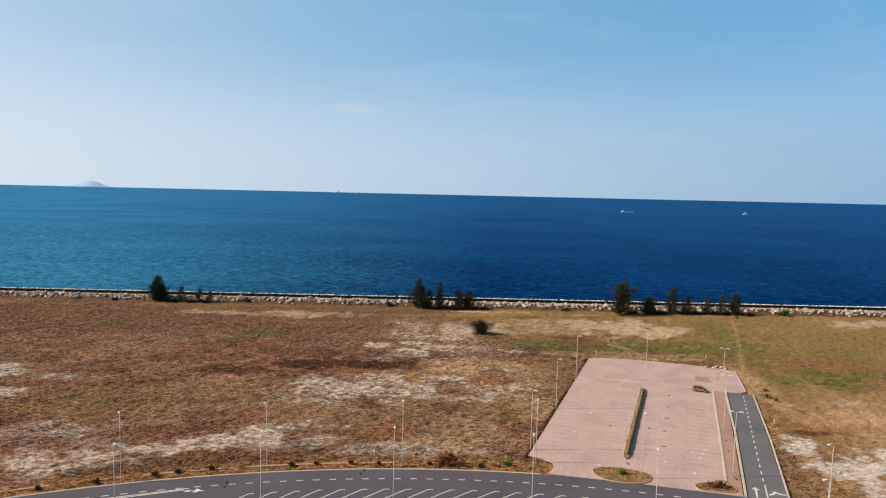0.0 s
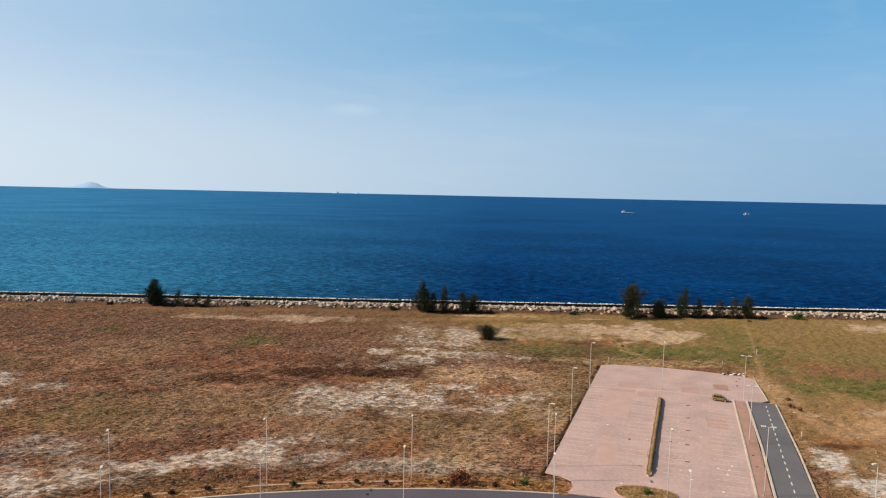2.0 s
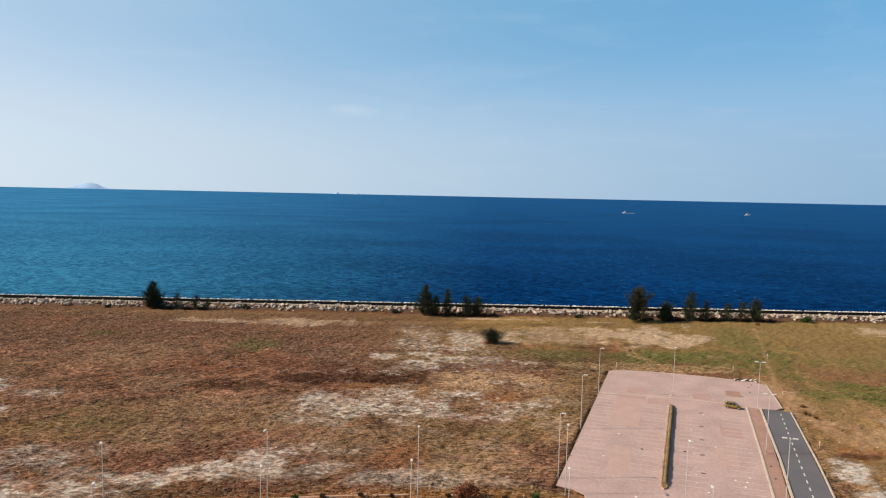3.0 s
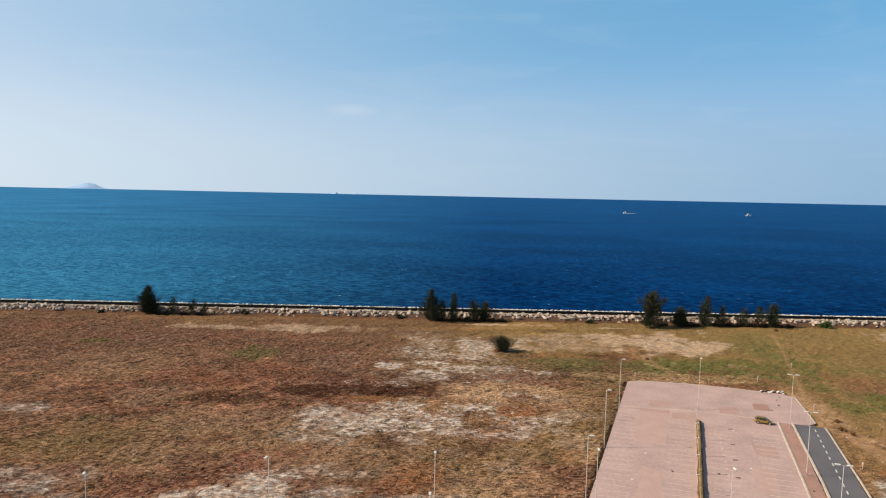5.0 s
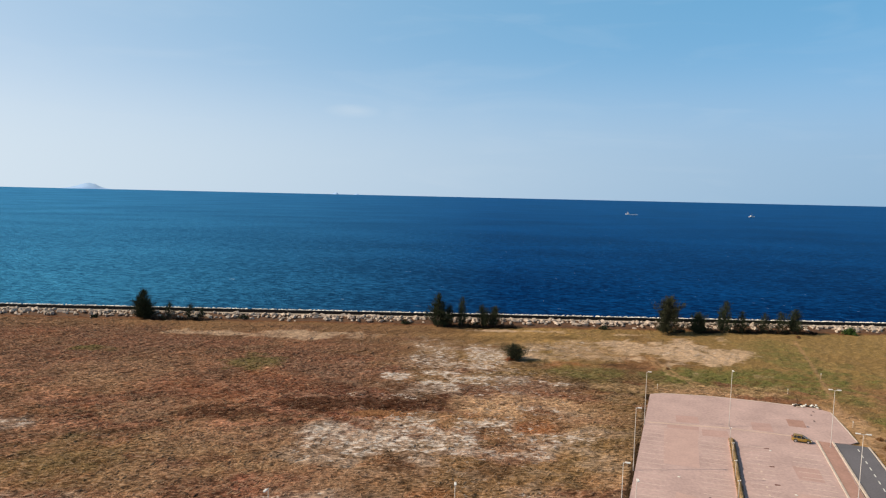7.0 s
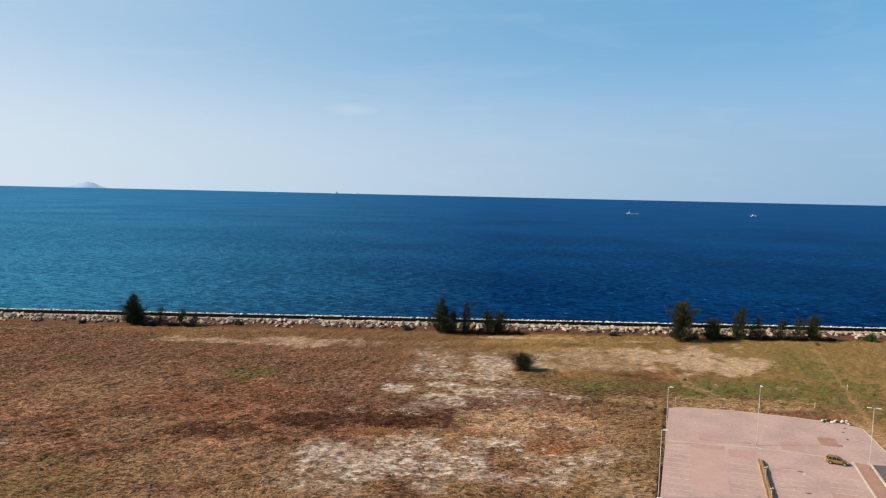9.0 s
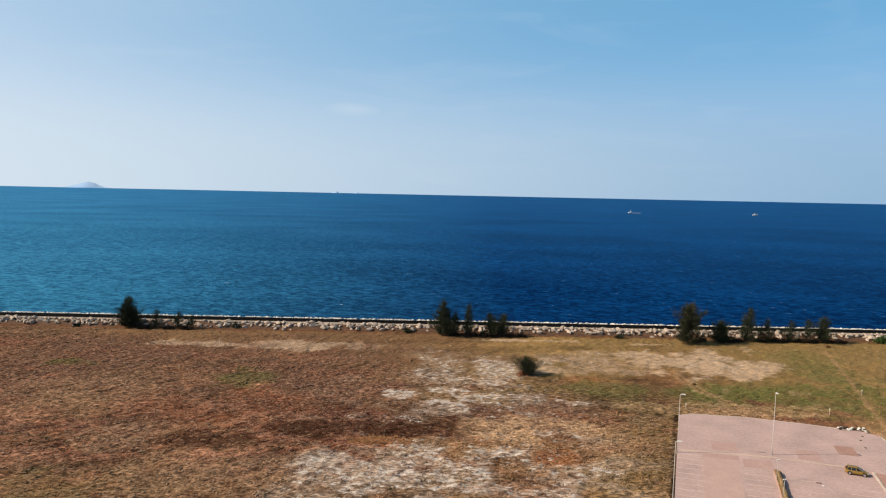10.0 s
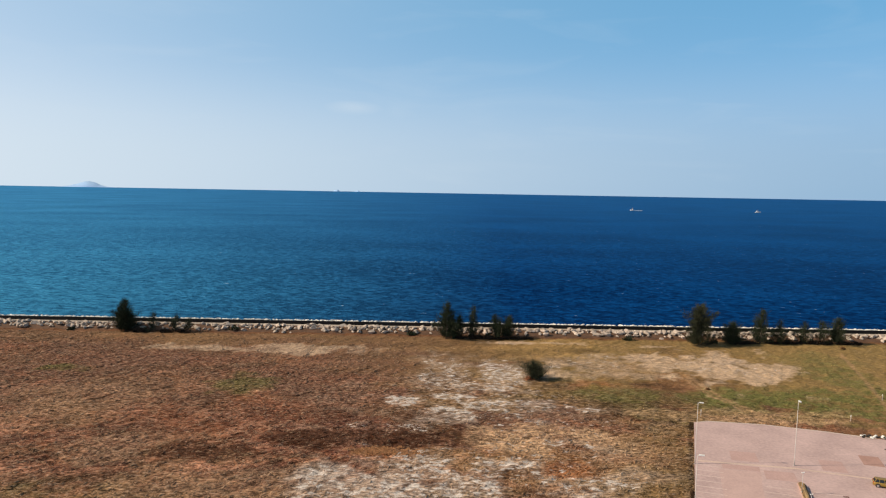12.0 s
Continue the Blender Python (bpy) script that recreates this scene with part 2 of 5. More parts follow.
def cover_material(name, spread_low, spread_high, island=False, bump=0.6):
    """Ground cover: the colour of what grows at each place, broken up by noise."""
    m = bpy.data.materials.new(name)
    m.use_nodes = True
    nt = m.node_tree
    n, l = nt.nodes, nt.links
    bsdf = n["Principled BSDF"]
    bsdf.inputs["Roughness"].default_value = 0.95
    bsdf.inputs["Specular IOR Level"].default_value = 0.1
    att = n.new("ShaderNodeAttribute")
    att.attribute_name = "cover"
    geo = n.new("ShaderNodeNewGeometry")
    fac = n.new("ShaderNodeMapRange")
    fac.inputs["To Min"].default_value, fac.inputs["To Max"].default_value = spread_low, spread_high
    if island:
        l.new(geo.outputs["Random Per Island"], fac.inputs["Value"])
    else:
        tex = n.new("ShaderNodeTexNoise")
        tex.inputs["Scale"].default_value = 0.85
        tex.inputs["Detail"].default_value = 7
        tex.inputs["Roughness"].default_value = 0.7
        l.new(geo.outputs["Position"], tex.inputs["Vector"])
        fac.inputs["From Min"].default_value, fac.inputs["From Max"].default_value = 0.36, 0.66
        l.new(tex.outputs["Fac"], fac.inputs["Value"])
        # wind-laid clumps, drawn out along one slant
        turn, clump, crisp, joint, height = (n.new(kind) for kind in ("ShaderNodeMapping", "ShaderNodeTexNoise", "ShaderNodeMapRange", "ShaderNodeMath", "ShaderNodeMath"))
        turn.inputs["Rotation"].default_value = (0, 0, radians(-42))
        turn.inputs["Scale"].default_value = (0.75, 1.9, 1)
        clump.inputs["Scale"].default_value, clump.inputs["Detail"].default_value, clump.inputs["Roughness"].default_value = 0.95, 4, 0.62
        # hollows between clumps darkened in the colour, in place of their shadow
        crisp.inputs["From Min"].default_value, crisp.inputs["From Max"].default_value = 0.40, 0.62
        crisp.inputs["To Min"].default_value, crisp.inputs["To Max"].default_value = 0.38, 1.46
        joint.operation, height.operation = "MULTIPLY", "MULTIPLY_ADD"
        l.new(geo.outputs["Position"], turn.inputs["Vector"])
        l.new(turn.outputs[0], clump.inputs["Vector"])
        l.new(clump.outputs["Fac"], crisp.inputs["Value"])
        l.new(fac.outputs[0], joint.inputs[0])
        l.new(crisp.outputs[0], joint.inputs[1])
        l.new(clump.outputs["Fac"], height.inputs[0])
        height.inputs[1].default_value = 0.9
        l.new(tex.outputs["Fac"], height.inputs[2])
        fac = joint
        b = n.new("ShaderNodeBump")
        b.inputs["Strength"].default_value = bump
        b.inputs["Distance"].default_value = 0.55
        l.new(height.outputs[0], b.inputs["Height"])
        l.new(b.outputs[0], bsdf.inputs["Normal"])
    even = n.new("ShaderNodeMix")       # smooth swards vary less than trampled growth
    even.inputs["A"].default_value = 0.88
    l.new(att.outputs["Alpha"], even.inputs["Factor"])
    l.new(fac.outputs[0], even.inputs["B"])
    mul = n.new("ShaderNodeVectorMath")
    mul.operation = "SCALE"
    l.new(att.outputs["Color"], mul.inputs[0])
    l.new(even.outputs["Result"], mul.inputs["Scale"])
    if island:
        l.new(mul.outputs[0], bsdf.inputs["Base Color"])
    else:                               # pale straw and painted highlight on the crowns of the clumps
        crown, share, crown_light = n.new("ShaderNodeMapRange"), n.new("ShaderNodeMath"), n.new("ShaderNodeMix")
        crown.inputs["From Min"].default_value, crown.inputs["From Max"].default_value = 0.55, 0.68
        crown.inputs["To Max"].default_value = 0.44
        share.operation, crown_light.data_type = "MULTIPLY", "RGBA"
        crown_light.inputs["B"].default_value = (0.52, 0.40, 0.31, 1)
        # bare pale sand breaks through in streaks
        open_ground, lay, streak, rise, edge, sanded, pale = (n.new(kind) for kind in ("ShaderNodeAttribute", "ShaderNodeMapping", "ShaderNodeTexNoise", "ShaderNodeMath", "ShaderNodeMapRange", "ShaderNodeMix", "ShaderNodeVectorMath"))
        open_ground.attribute_name = "bare"
        lay.inputs["Rotation"].default_value = (0, 0, radians(-16))
        lay.inputs["Scale"].default_value = (0.55, 1.0, 1)
        streak.inputs["Scale"].default_value, streak.inputs["Detail"].default_value, streak.inputs["Roughness"].default_value = 0.85, 6, 0.66
        rise.operation, pale.operation, sanded.data_type = "MULTIPLY_ADD", "SCALE", "RGBA"
        rise.inputs[1].default_value = 0.30
        edge.inputs["From Min"].default_value, edge.inputs["From Max"].default_value, edge.inputs["To Max"].default_value = 0.75, 0.84, 0.9
        pale.inputs[0].default_value = (0.74, 0.66, 0.61)
        l.new(geo.outputs["Position"], lay.inputs["Vector"])
        l.new(lay.outputs[0], streak.inputs["Vector"])
        l.new(open_ground.outputs["Fac"], rise.inputs[0])
        l.new(streak.outputs["Fac"], rise.inputs[2])
        l.new(rise.outputs[0], edge.inputs["Value"])
        l.new(edge.outputs[0], sanded.inputs["Factor"])
        grainy = n.new("ShaderNodeMapRange")
        grainy.inputs["From Min"].default_value, grainy.inputs["From Max"].default_value = 0.38, 0.62
        grainy.inputs["To Min"].default_value, grainy.inputs["To Max"].default_value = 0.62, 1.14
        l.new(clump.outputs["Fac"], grainy.inputs["Value"])
        l.new(grainy.outputs[0], pale.inputs["Scale"])
        l.new(pale.outputs[0], sanded.inputs["B"])
        l.new(clump.outputs["Fac"], crown.inputs["Value"])
        l.new(crown.outputs[0], share.inputs[0])
        l.new(att.outputs["Alpha"], share.inputs[1])
        l.new(share.outputs[0], crown_light.inputs["Factor"])
        l.new(mul.outputs[0], crown_light.inputs["A"])
        l.new(crown_light.outputs["Result"], sanded.inputs["A"])
        l.new(sanded.outputs["Result"], bsdf.inputs["Base Color"])
    return m


def water_material():
    m = bpy.data.materials.new("sea_water")
    m.use_nodes = True
    nt = m.node_tree
    n, l = nt.nodes, nt.links
    bsdf = n["Principled BSDF"]
    bsdf.inputs["Roughness"].default_value = 1.0
    bsdf.inputs["Specular IOR Level"].default_value = 0.0
    gloss, blend = n.new("ShaderNodeBsdfGlossy"), n.new("ShaderNodeMixShader")
    gloss.inputs["Roughness"].default_value = 0.35
    gloss.inputs["Color"].default_value = (0.17, 0.58, 1.0, 1)
    grazing, share = n.new("ShaderNodeFresnel"), n.new("ShaderNodeMapRange")
    grazing.inputs["IOR"].default_value = 1.33
    share.inputs["From Min"].default_value, share.inputs["From Max"].default_value = 0.40, 0.95
    share.inputs["To Min"].default_value, share.inputs["To Max"].default_value = 0.015, 0.35
    l.new(grazing.outputs[0], share.inputs["Value"])
    l.new(share.outputs[0], blend.inputs[0])
    l.new(bsdf.outputs[0], blend.inputs[1])
    l.new(gloss.outputs[0], blend.inputs[2])
    l.new(blend.outputs[0], n["Material Output"].inputs["Surface"])
    geo = n.new("ShaderNodeNewGeometry")
    mapping = n.new("ShaderNodeMapping")
    mapping.inputs["Scale"].default_value = (0.75, 1.15, 1.0)
    mapping.inputs["Rotation"].default_value = (0, 0, 0.12)
    l.new(geo.outputs["Position"], mapping.inputs["Vector"])
    waves, swell, wind = n.new("ShaderNodeTexNoise"), n.new("ShaderNodeTexNoise"), n.new("ShaderNodeTexNoise")
    for tex, scale, detail in ((waves, 0.30, 5), (swell, 0.09, 3), (wind, 0.006, 3)):
        tex.inputs["Scale"].default_value = scale
        tex.inputs["Detail"].default_value = detail
        l.new(mapping.outputs[0], tex.inputs["Vector"])
    waves.inputs["Roughness"].default_value = 0.62
    add = n.new("ShaderNodeMath")
    add.operation = "MULTIPLY_ADD"
    add.inputs[1].default_value = 1.4
    l.new(swell.outputs["Fac"], add.inputs[0])
    l.new(waves.outputs["Fac"], add.inputs[2])
    b = n.new("ShaderNodeBump")
    b.inputs["Strength"].default_value = 0.9
    b.inputs["Distance"].default_value = 2.6
    l.new(add.outputs[0], b.inputs["Height"])
    l.new(b.outputs[0], bsdf.inputs["Normal"])
    l.new(b.outputs[0], gloss.inputs["Normal"])
    tone = n.new("ShaderNodeMix")
    tone.data_type = "RGBA"
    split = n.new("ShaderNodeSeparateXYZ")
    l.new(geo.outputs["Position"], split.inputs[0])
    # glitter and haze on the sun's side, painted into the water colour by bearing
    away, square, root, ratio, sun_side = (n.new("ShaderNodeMath") for _ in range(5))
    away.operation, square.operation, root.operation, ratio.operation, sun_side.operation = "MULTIPLY", "MULTIPLY_ADD", "SQRT", "DIVIDE", "MULTIPLY_ADD"
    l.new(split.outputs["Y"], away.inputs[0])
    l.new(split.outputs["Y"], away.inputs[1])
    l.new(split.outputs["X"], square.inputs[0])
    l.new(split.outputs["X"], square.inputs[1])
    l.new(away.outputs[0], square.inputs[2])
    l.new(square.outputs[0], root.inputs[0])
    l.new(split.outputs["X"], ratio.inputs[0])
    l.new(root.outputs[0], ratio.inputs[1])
    l.new(ratio.outputs[0], sun_side.inputs[0])
    sun_side.inputs[1].default_value, sun_side.inputs[2].default_value = -1.70, 0.11
    # each pair: colour away from the sun, then the paler colour towards it
    for socket, deep, sunward_tone in (("A", (0.0018, 0.021, 0.092, 1), (0.018, 0.108, 0.232, 1)), ("B", (0.0031, 0.057, 0.216, 1), (0.046, 0.245, 0.46, 1))):
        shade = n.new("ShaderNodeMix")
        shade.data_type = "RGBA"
        shade.inputs["A"].default_value, shade.inputs["B"].default_value = deep, sunward_tone
        l.new(sun_side.outputs[0], shade.inputs["Factor"])
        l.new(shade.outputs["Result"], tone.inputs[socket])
    depth = n.new("ShaderNodeMath")
    depth.operation = "MULTIPLY_ADD"
    depth.inputs[1].default_value = 0.5
    l.new(wind.outputs["Fac"], depth.inputs[0])
    l.new(waves.outputs["Fac"], depth.inputs[2])
    clear = n.new("ShaderNodeMapRange")
    clear.inputs["From Min"].default_value, clear.inputs["From Max"].default_value = 0.65, 0.85
    l.new(depth.outputs[0], clear.inputs["Value"])
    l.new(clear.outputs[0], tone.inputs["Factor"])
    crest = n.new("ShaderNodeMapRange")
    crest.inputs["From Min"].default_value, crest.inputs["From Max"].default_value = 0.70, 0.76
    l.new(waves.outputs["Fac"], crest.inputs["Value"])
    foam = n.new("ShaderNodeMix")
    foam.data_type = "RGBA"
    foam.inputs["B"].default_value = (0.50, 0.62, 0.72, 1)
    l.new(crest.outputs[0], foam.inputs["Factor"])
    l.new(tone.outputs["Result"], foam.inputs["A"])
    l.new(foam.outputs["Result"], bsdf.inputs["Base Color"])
    return m


M_GROUND = cover_material("field_soil", 0.42, 1.36, bump=0.8)
M_TUFT = cover_material("dry_grass", 0.78, 1.16, island=True)
M_SEA = water_material()
M_ASPHALT = material("asphalt", (0.104, 0.096, 0.126), 0.9, fine=3, coarse=0.12, amount=0.18, bump=0.15, spec=0.25)
M_ASPHALT_PALE = material("weathered_asphalt", (0.158, 0.154, 0.178), 0.9, fine=3, coarse=0.12, amount=0.2, bump=0.15, spec=0.25)
M_PAVING = material("pink_paving", (0.530, 0.386, 0.372), 0.9, fine=1.6, coarse=0.16, amount=0.2, bump=0.1, spec=0.2)
M_PAVING_RED = material("red_paving", (0.505, 0.340, 0.315), 0.9, fine=2.2, coarse=0.3, amount=0.14, bump=0.1, spec=0.2)
M_PAVING_TAN = material("tan_paving", (0.545, 0.382, 0.356), 0.9, fine=2.2, coarse=0.3, amount=0.12, bump=0.1, spec=0.2)
M_WALK = material("walkway_paving", (0.43, 0.26, 0.22), 0.9, fine=2.2, coarse=0.3, amount=0.18, bump=0.1, spec=0.2)
M_PAINT = material("road_paint", (0.72, 0.72, 0.70), 0.7, fine=5, coarse=0.9, amount=0.18, bump=0)
M_GRATE = material("rusty_iron", (0.15, 0.06, 0.045), 0.8, fine=6, coarse=1.0, amount=0.3, bump=0.2, spec=0.3)
M_FADED = material("faded_paint", (0.645, 0.515, 0.48), 0.85, fine=4, coarse=0.5, amount=0.22, bump=0, spec=0.2)
M_WORN = material("worn_paint", (0.67, 0.53, 0.475), 0.85, fine=4, coarse=0.8, amount=0.22, bump=0, spec=0.2)
M_CREAM = material("cream_strip", (0.62, 0.47, 0.40), 0.85, fine=4, coarse=0.5, amount=0.15, bump=0, spec=0.2)
M_KERB = material("kerb_concrete", (0.58, 0.50, 0.44), 0.9, fine=4, coarse=0.7, amount=0.25, bump=0.2)
M_EDGING = material("edging_concrete", (0.50, 0.32, 0.23), 0.9, fine=4, coarse=0.4, amount=0.3, bump=0.2)
M_WALL = material("dark_sea_wall", (0.016, 0.015, 0.016), 0.9, fine=2, coarse=0.3, amount=0.4, bump=0.4, spec=0.2)
M_CREST = material("crest_concrete", (0.44, 0.38, 0.33), 0.9, fine=2, coarse=0.2, amount=0.3, bump=0.3)
M_ROCK = material("pale_boulder", (0.47, 0.39, 0.335), 0.9, fine=2.5, coarse=0.5, amount=0.4, bump=0.5, per_object=0.25)
M_RUBBLE = material("rubble_soil", (0.12, 0.062, 0.036), 0.95, fine=2, coarse=0.4, amount=0.4, bump=0.5)
M_POLE = material("galvanised_steel", (0.52, 0.49, 0.47), 0.5, metal=0.1, fine=8, coarse=1.0, amount=0.08, bump=0)
M_LAMP = material("lamp_housing", (0.82, 0.82, 0.80), 0.4, fine=8, coarse=1.0, amount=0.05, bump=0)
M_BARK = material("bark", (0.11, 0.085, 0.065), 0.95, fine=6, coarse=1.0, amount=0.4, bump=0.6)
M_NEEDLE = material("casuarina_needles", (0.036, 0.048, 0.026), 0.85, fine=2, coarse=0.5, amount=0.45, bump=0, spec=0.15)
M_NEEDLE_DRY = material("dry_needles", (0.095, 0.058, 0.032), 0.85, fine=2, coarse=0.5, amount=0.45, bump=0, spec=0.15)
M_WITHERED = material("withered_shrub", (0.27, 0.155, 0.075), 0.9, fine=2, coarse=0.5, amount=0.45, bump=0, spec=0.15)
# scrub coloured near black to carry the trees' shadow as well
M_SHADE_SCRUB = material("shade_scrub", (0.040, 0.030, 0.022), 0.95, fine=2, coarse=0.5, amount=0.4, bump=0, spec=0.1)
M_WEED = material("green_weeds", (0.06, 0.11, 0.03), 0.9, fine=2, coarse=0.3, amount=0.4, bump=0, spec=0.15)
M_DEAD = material("dead_shrub", (0.30, 0.12, 0.06), 0.95, fine=3, coarse=0.6, amount=0.35, bump=0, spec=0.1)
M_HEDGE = material("dry_hedge", (0.29, 0.20, 0.105), 0.95, fine=3, coarse=0.6, amount=0.4, bump=0.4, spec=0.1)
M_CAR = material("gold_car_paint", (0.30, 0.185, 0.035), 0.3, metal=0.1, fine=8, coarse=1.0, amount=0.06, bump=0)
M_GLASS = material("dark_car_glass", (0.015, 0.017, 0.02), 0.08, fine=8, coarse=1.0, amount=0.05, bump=0)
M_TYRE = material("tyre_rubber", (0.02, 0.02, 0.02), 0.85, fine=20, coarse=3, amount=0.2, bump=0)
M_RIM = material("alloy_rim", (0.55, 0.55, 0.56), 0.35, metal=0.8, fine=8, coarse=1.0, amount=0.06, bump=0)
M_LENS = material("lamp_lens", (0.75, 0.75, 0.75), 0.15, fine=8, coarse=1, amount=0.05, bump=0)
M_RED = material("red_lens", (0.45, 0.02, 0.02), 0.2, fine=8, coarse=1, amount=0.05, bump=0)
M_WHITE = material("white_plastic", (0.78, 0.77, 0.74), 0.6, fine=5, coarse=1, amount=0.15, bump=0.1)
M_BOAT = material("boat_paint", (0.80, 0.78, 0.74), 0.5, fine=2, coarse=0.4, amount=0.1, bump=0)
M_FOAM = material("wake_foam", (0.42, 0.48, 0.52), 0.7, fine=0.8, coarse=0.15, amount=0.4, bump=0)
M_HAZE = material("hazy_island", (0.40, 0.60, 0.92), 1.0, fine=0.01, coarse=0.004, amount=0.05, bump=0, spec=0.0)

# ---------------------------------------------------------------- the plan
RING = Vector((0, -47, 0))          # centre of the curved road
R_OUT, R_IN, R_EDGING = 130.45, 121.4, 133.1
LOT = [(14.3, 83.1), (19.3, 82.0), (23.5, 81.1), (27.7, 80.2), (32.4, 79.0), (38.2, 77.6), (54.8, 121.9), (57.3, 121.4), (58.9, 122.3), (60.4, 127.5), (63.0, 136.8), (61.4, 138.8),
       (58.0, 140.0), (53.2, 141.9), (44.6, 144.6), (35.9, 145.8), (33.4, 145.3), (12.4, 89.2), (14.4, 88.1), (15.5, 86.8), (15.4, 85.1)]
ACCESS = [(38.4, 77.0), (43.6, 77.0), (59.3, 120.2), (57.2, 121.1), (54.8, 121.8)]
SEA_WALL_Y = 213.2
ACROSS = Vector((0.956, -0.292, 0))


def ring_point(radius, bearing):
    return RING.x + radius * math.sin(bearing), RING.y + radius * math.cos(bearing)


def on_hard(x, y, grow=0.0):
    r = np.hypot(x - RING.x, y - RING.y)
    ring = (r < R_OUT + grow) & (y > 0) & (r > R_IN - 40)
    return ring | inside(x, y, LOT) | inside(x, y, ACCESS)


# what grows where: centre, half lengths, strength
SAND = [(-16.5, 119, 9.6, 6.2, 0.88), (-6, 120, 7, 4.8, 0.85), (-1, 116, 4, 2.2, 0.8), (4, 114, 4.4, 2, 0.9), (14, 119, 3, 4.1, 0.6), (-21, 111, 3.4, 1.6, 0.6), (-19, 100, 5, 2.5, 0.6), (3, 102, 3.8, 3, 0.6),
        (-28, 98, 4.2, 3, 0.8), (-27, 114, 3, 2, 0.6), (-1.2, 127.1, 7.5, 3, 0.85), (9, 121, 7, 3, 0.8), (17.9, 124.7, 3.1, 3.6, 0.5)]
SAND_MID = [(-8.1, 174.8, 6.6, 14, 0.75), (2.8, 176.3, 5.1, 12, 0.88), (-17, 155, 4, 3.5, 1.0), (-9.7, 146.7, 4.8, 3.6, 1.15), (-22.9, 141.5, 2.6, 1.5, 1.0), (8.1, 153.5, 4.1, 3.1, 0.8),
            (7.5, 145.6, 2.3, 2.2, 0.8), (-0.5, 161.4, 6.6, 5, 0.7), (25.1, 183.9, 7.8, 6.9, 0.6), (15.3, 178.3, 2.5, 2.7, 0.8)]
SAND_FAR = [(15, 176, 3, 5, 0.8), (29, 178, 11.3, 6, 0.4), (53, 181, 12, 11, 1.3), (44, 184, 10.4, 6, 0.75), (77, 116, 3.4, 2.6, 0.6), (127, 195, 12, 5, 1.2), (-66, 191, 11, 2.4, 0.5), (-44, 191, 13, 4, 0.6), (10, 201, 9, 1.5, 0.8), (-30, 190, 8, 3, 0.4)]
SAND_NEAR = [(-56, 83, 6, 5, 1), (-48, 85.5, 6, 2.6, 1), (-43, 89, 5.2, 2.4, 1), (-35, 92, 5.6, 3, 1), (-27, 94, 4.6, 4.2, 1), (-20, 93, 4.4, 3.6, 0.9), (-9, 90, 7.4, 2.6, 0.8), (2, 90, 5, 1.6, 0.5), (55, 94, 2.8, 5.4, 1), (59, 87.5, 5.6, 7, 1.2), (67, 88, 5, 5, 1.1),
             (57, 80, 2.4, 3, 0.9), (-68, 80, 8, 5, 0.8), (66, 83, 4, 4, 0.7)]
STRAW = [(64, 132, 2.5, 9, 0.7), (61.5, 112, 2, 10, 0.6), (-40, 118, 14, 10, 0.3), (-20, 106, 10, 6, 0.35), (2.9, 135.1, 7, 5.8, 1.15), (14.7, 137.7, 4.4, 3.8, 1), (6.3, 140.9, 6, 3, 0.9), (-57, 130, 6.4, 5.8, 0.3), (-73, 151, 11, 11, 0.25), (-43, 104, 8.2, 8, 0.25), (18, 131, 6, 7, 0.5), (50, 147.5, 14, 1.8, 0.7), (4, 97, 6.2, 5.4, 0.6), (70, 109, 13, 5.5, 0.85),
         (57, 83, 5, 6, 0.6), (-29, 107, 4, 4.6, 0.3), (18, 110, 4, 8, 0.4), (45, 150, 20, 2.6, 0.5), (72, 96, 9, 5, 0.5)]
GREY = [(-59, 95, 9, 5, 0.85), (-50, 90.5, 6, 2.4, 0.7), (-24, 123, 4.3, 3.6, 0.9), (-90, 126, 7.5, 5.6, 1.1), (-80, 112, 7.4, 4, 1.1), (-75, 123, 5, 3, 1.0), (16, 112, 3, 3.5, 0.4)]
GREEN = [(-48.5, 163, 8, 6, 0.5), (-87, 172, 4, 3, 0.7), (27, 161, 7.5, 5, 0.6), (61, 157, 19, 9.5, 1.25), (44, 153, 8, 4, 0.6), (76, 174, 8, 9, 0.8), (69, 151, 9, 8, 0.95), (40, 158, 6, 5, 0.6), (78, 186, 8, 9, 0.6), (80, 132.5, 9, 7, 1.1), (94, 137, 6, 4.4, 0.9), (62, 147, 5, 3.5, 0.6), (95, 154, 9, 8, 0.5), (-60, 111, 8, 9, 0.25), (30, 150, 6, 4, 0.4)]
DARK = [(-30.1, 136.4, 6.1, 3.9, 0.95), (-16, 135.7, 11.3, 3.8, 1), (-13, 146, 5.7, 3, 0.7), (-7.3, 140.3, 3.6, 3.5, 0.75), (10.2, 137.2, 2.8, 2.8, 0.35), (-24.4, 146, 4.7, 3.9, 0.5), (-43, 129.5, 7.4, 3.6, 0.8), (60, 101, 5, 1.1, 0.8), (62, 119.5, 1.5, 1.6, 0.4), (63.5, 123.5, 1.5, 1.4, 0.35), (-13, 110, 3.8, 4.6, 0.55), (0, 109, 3.4, 3.8, 0.5), (24, 149, 7, 3, 0.6),
        (-75, 126, 9, 1.6, 0.4), (26, 154, 5, 3, 0.5)]
RUST = [(-16.5, 130.4, 4.2, 2, 1.2), (-112, 187, 9, 9, 0.15), (-27, 164, 10, 8, 0.1), (-43, 147, 12, 9, 0.2), (8.9, 125.7, 3.8, 2.9, 0.6), (16, 107, 3, 2.8, 0.3), (-8, 98, 4.2, 4.6, 0.5), (61, 103, 5, 3.4, 0.5), (22, 166, 5, 2.5, 0.5)]
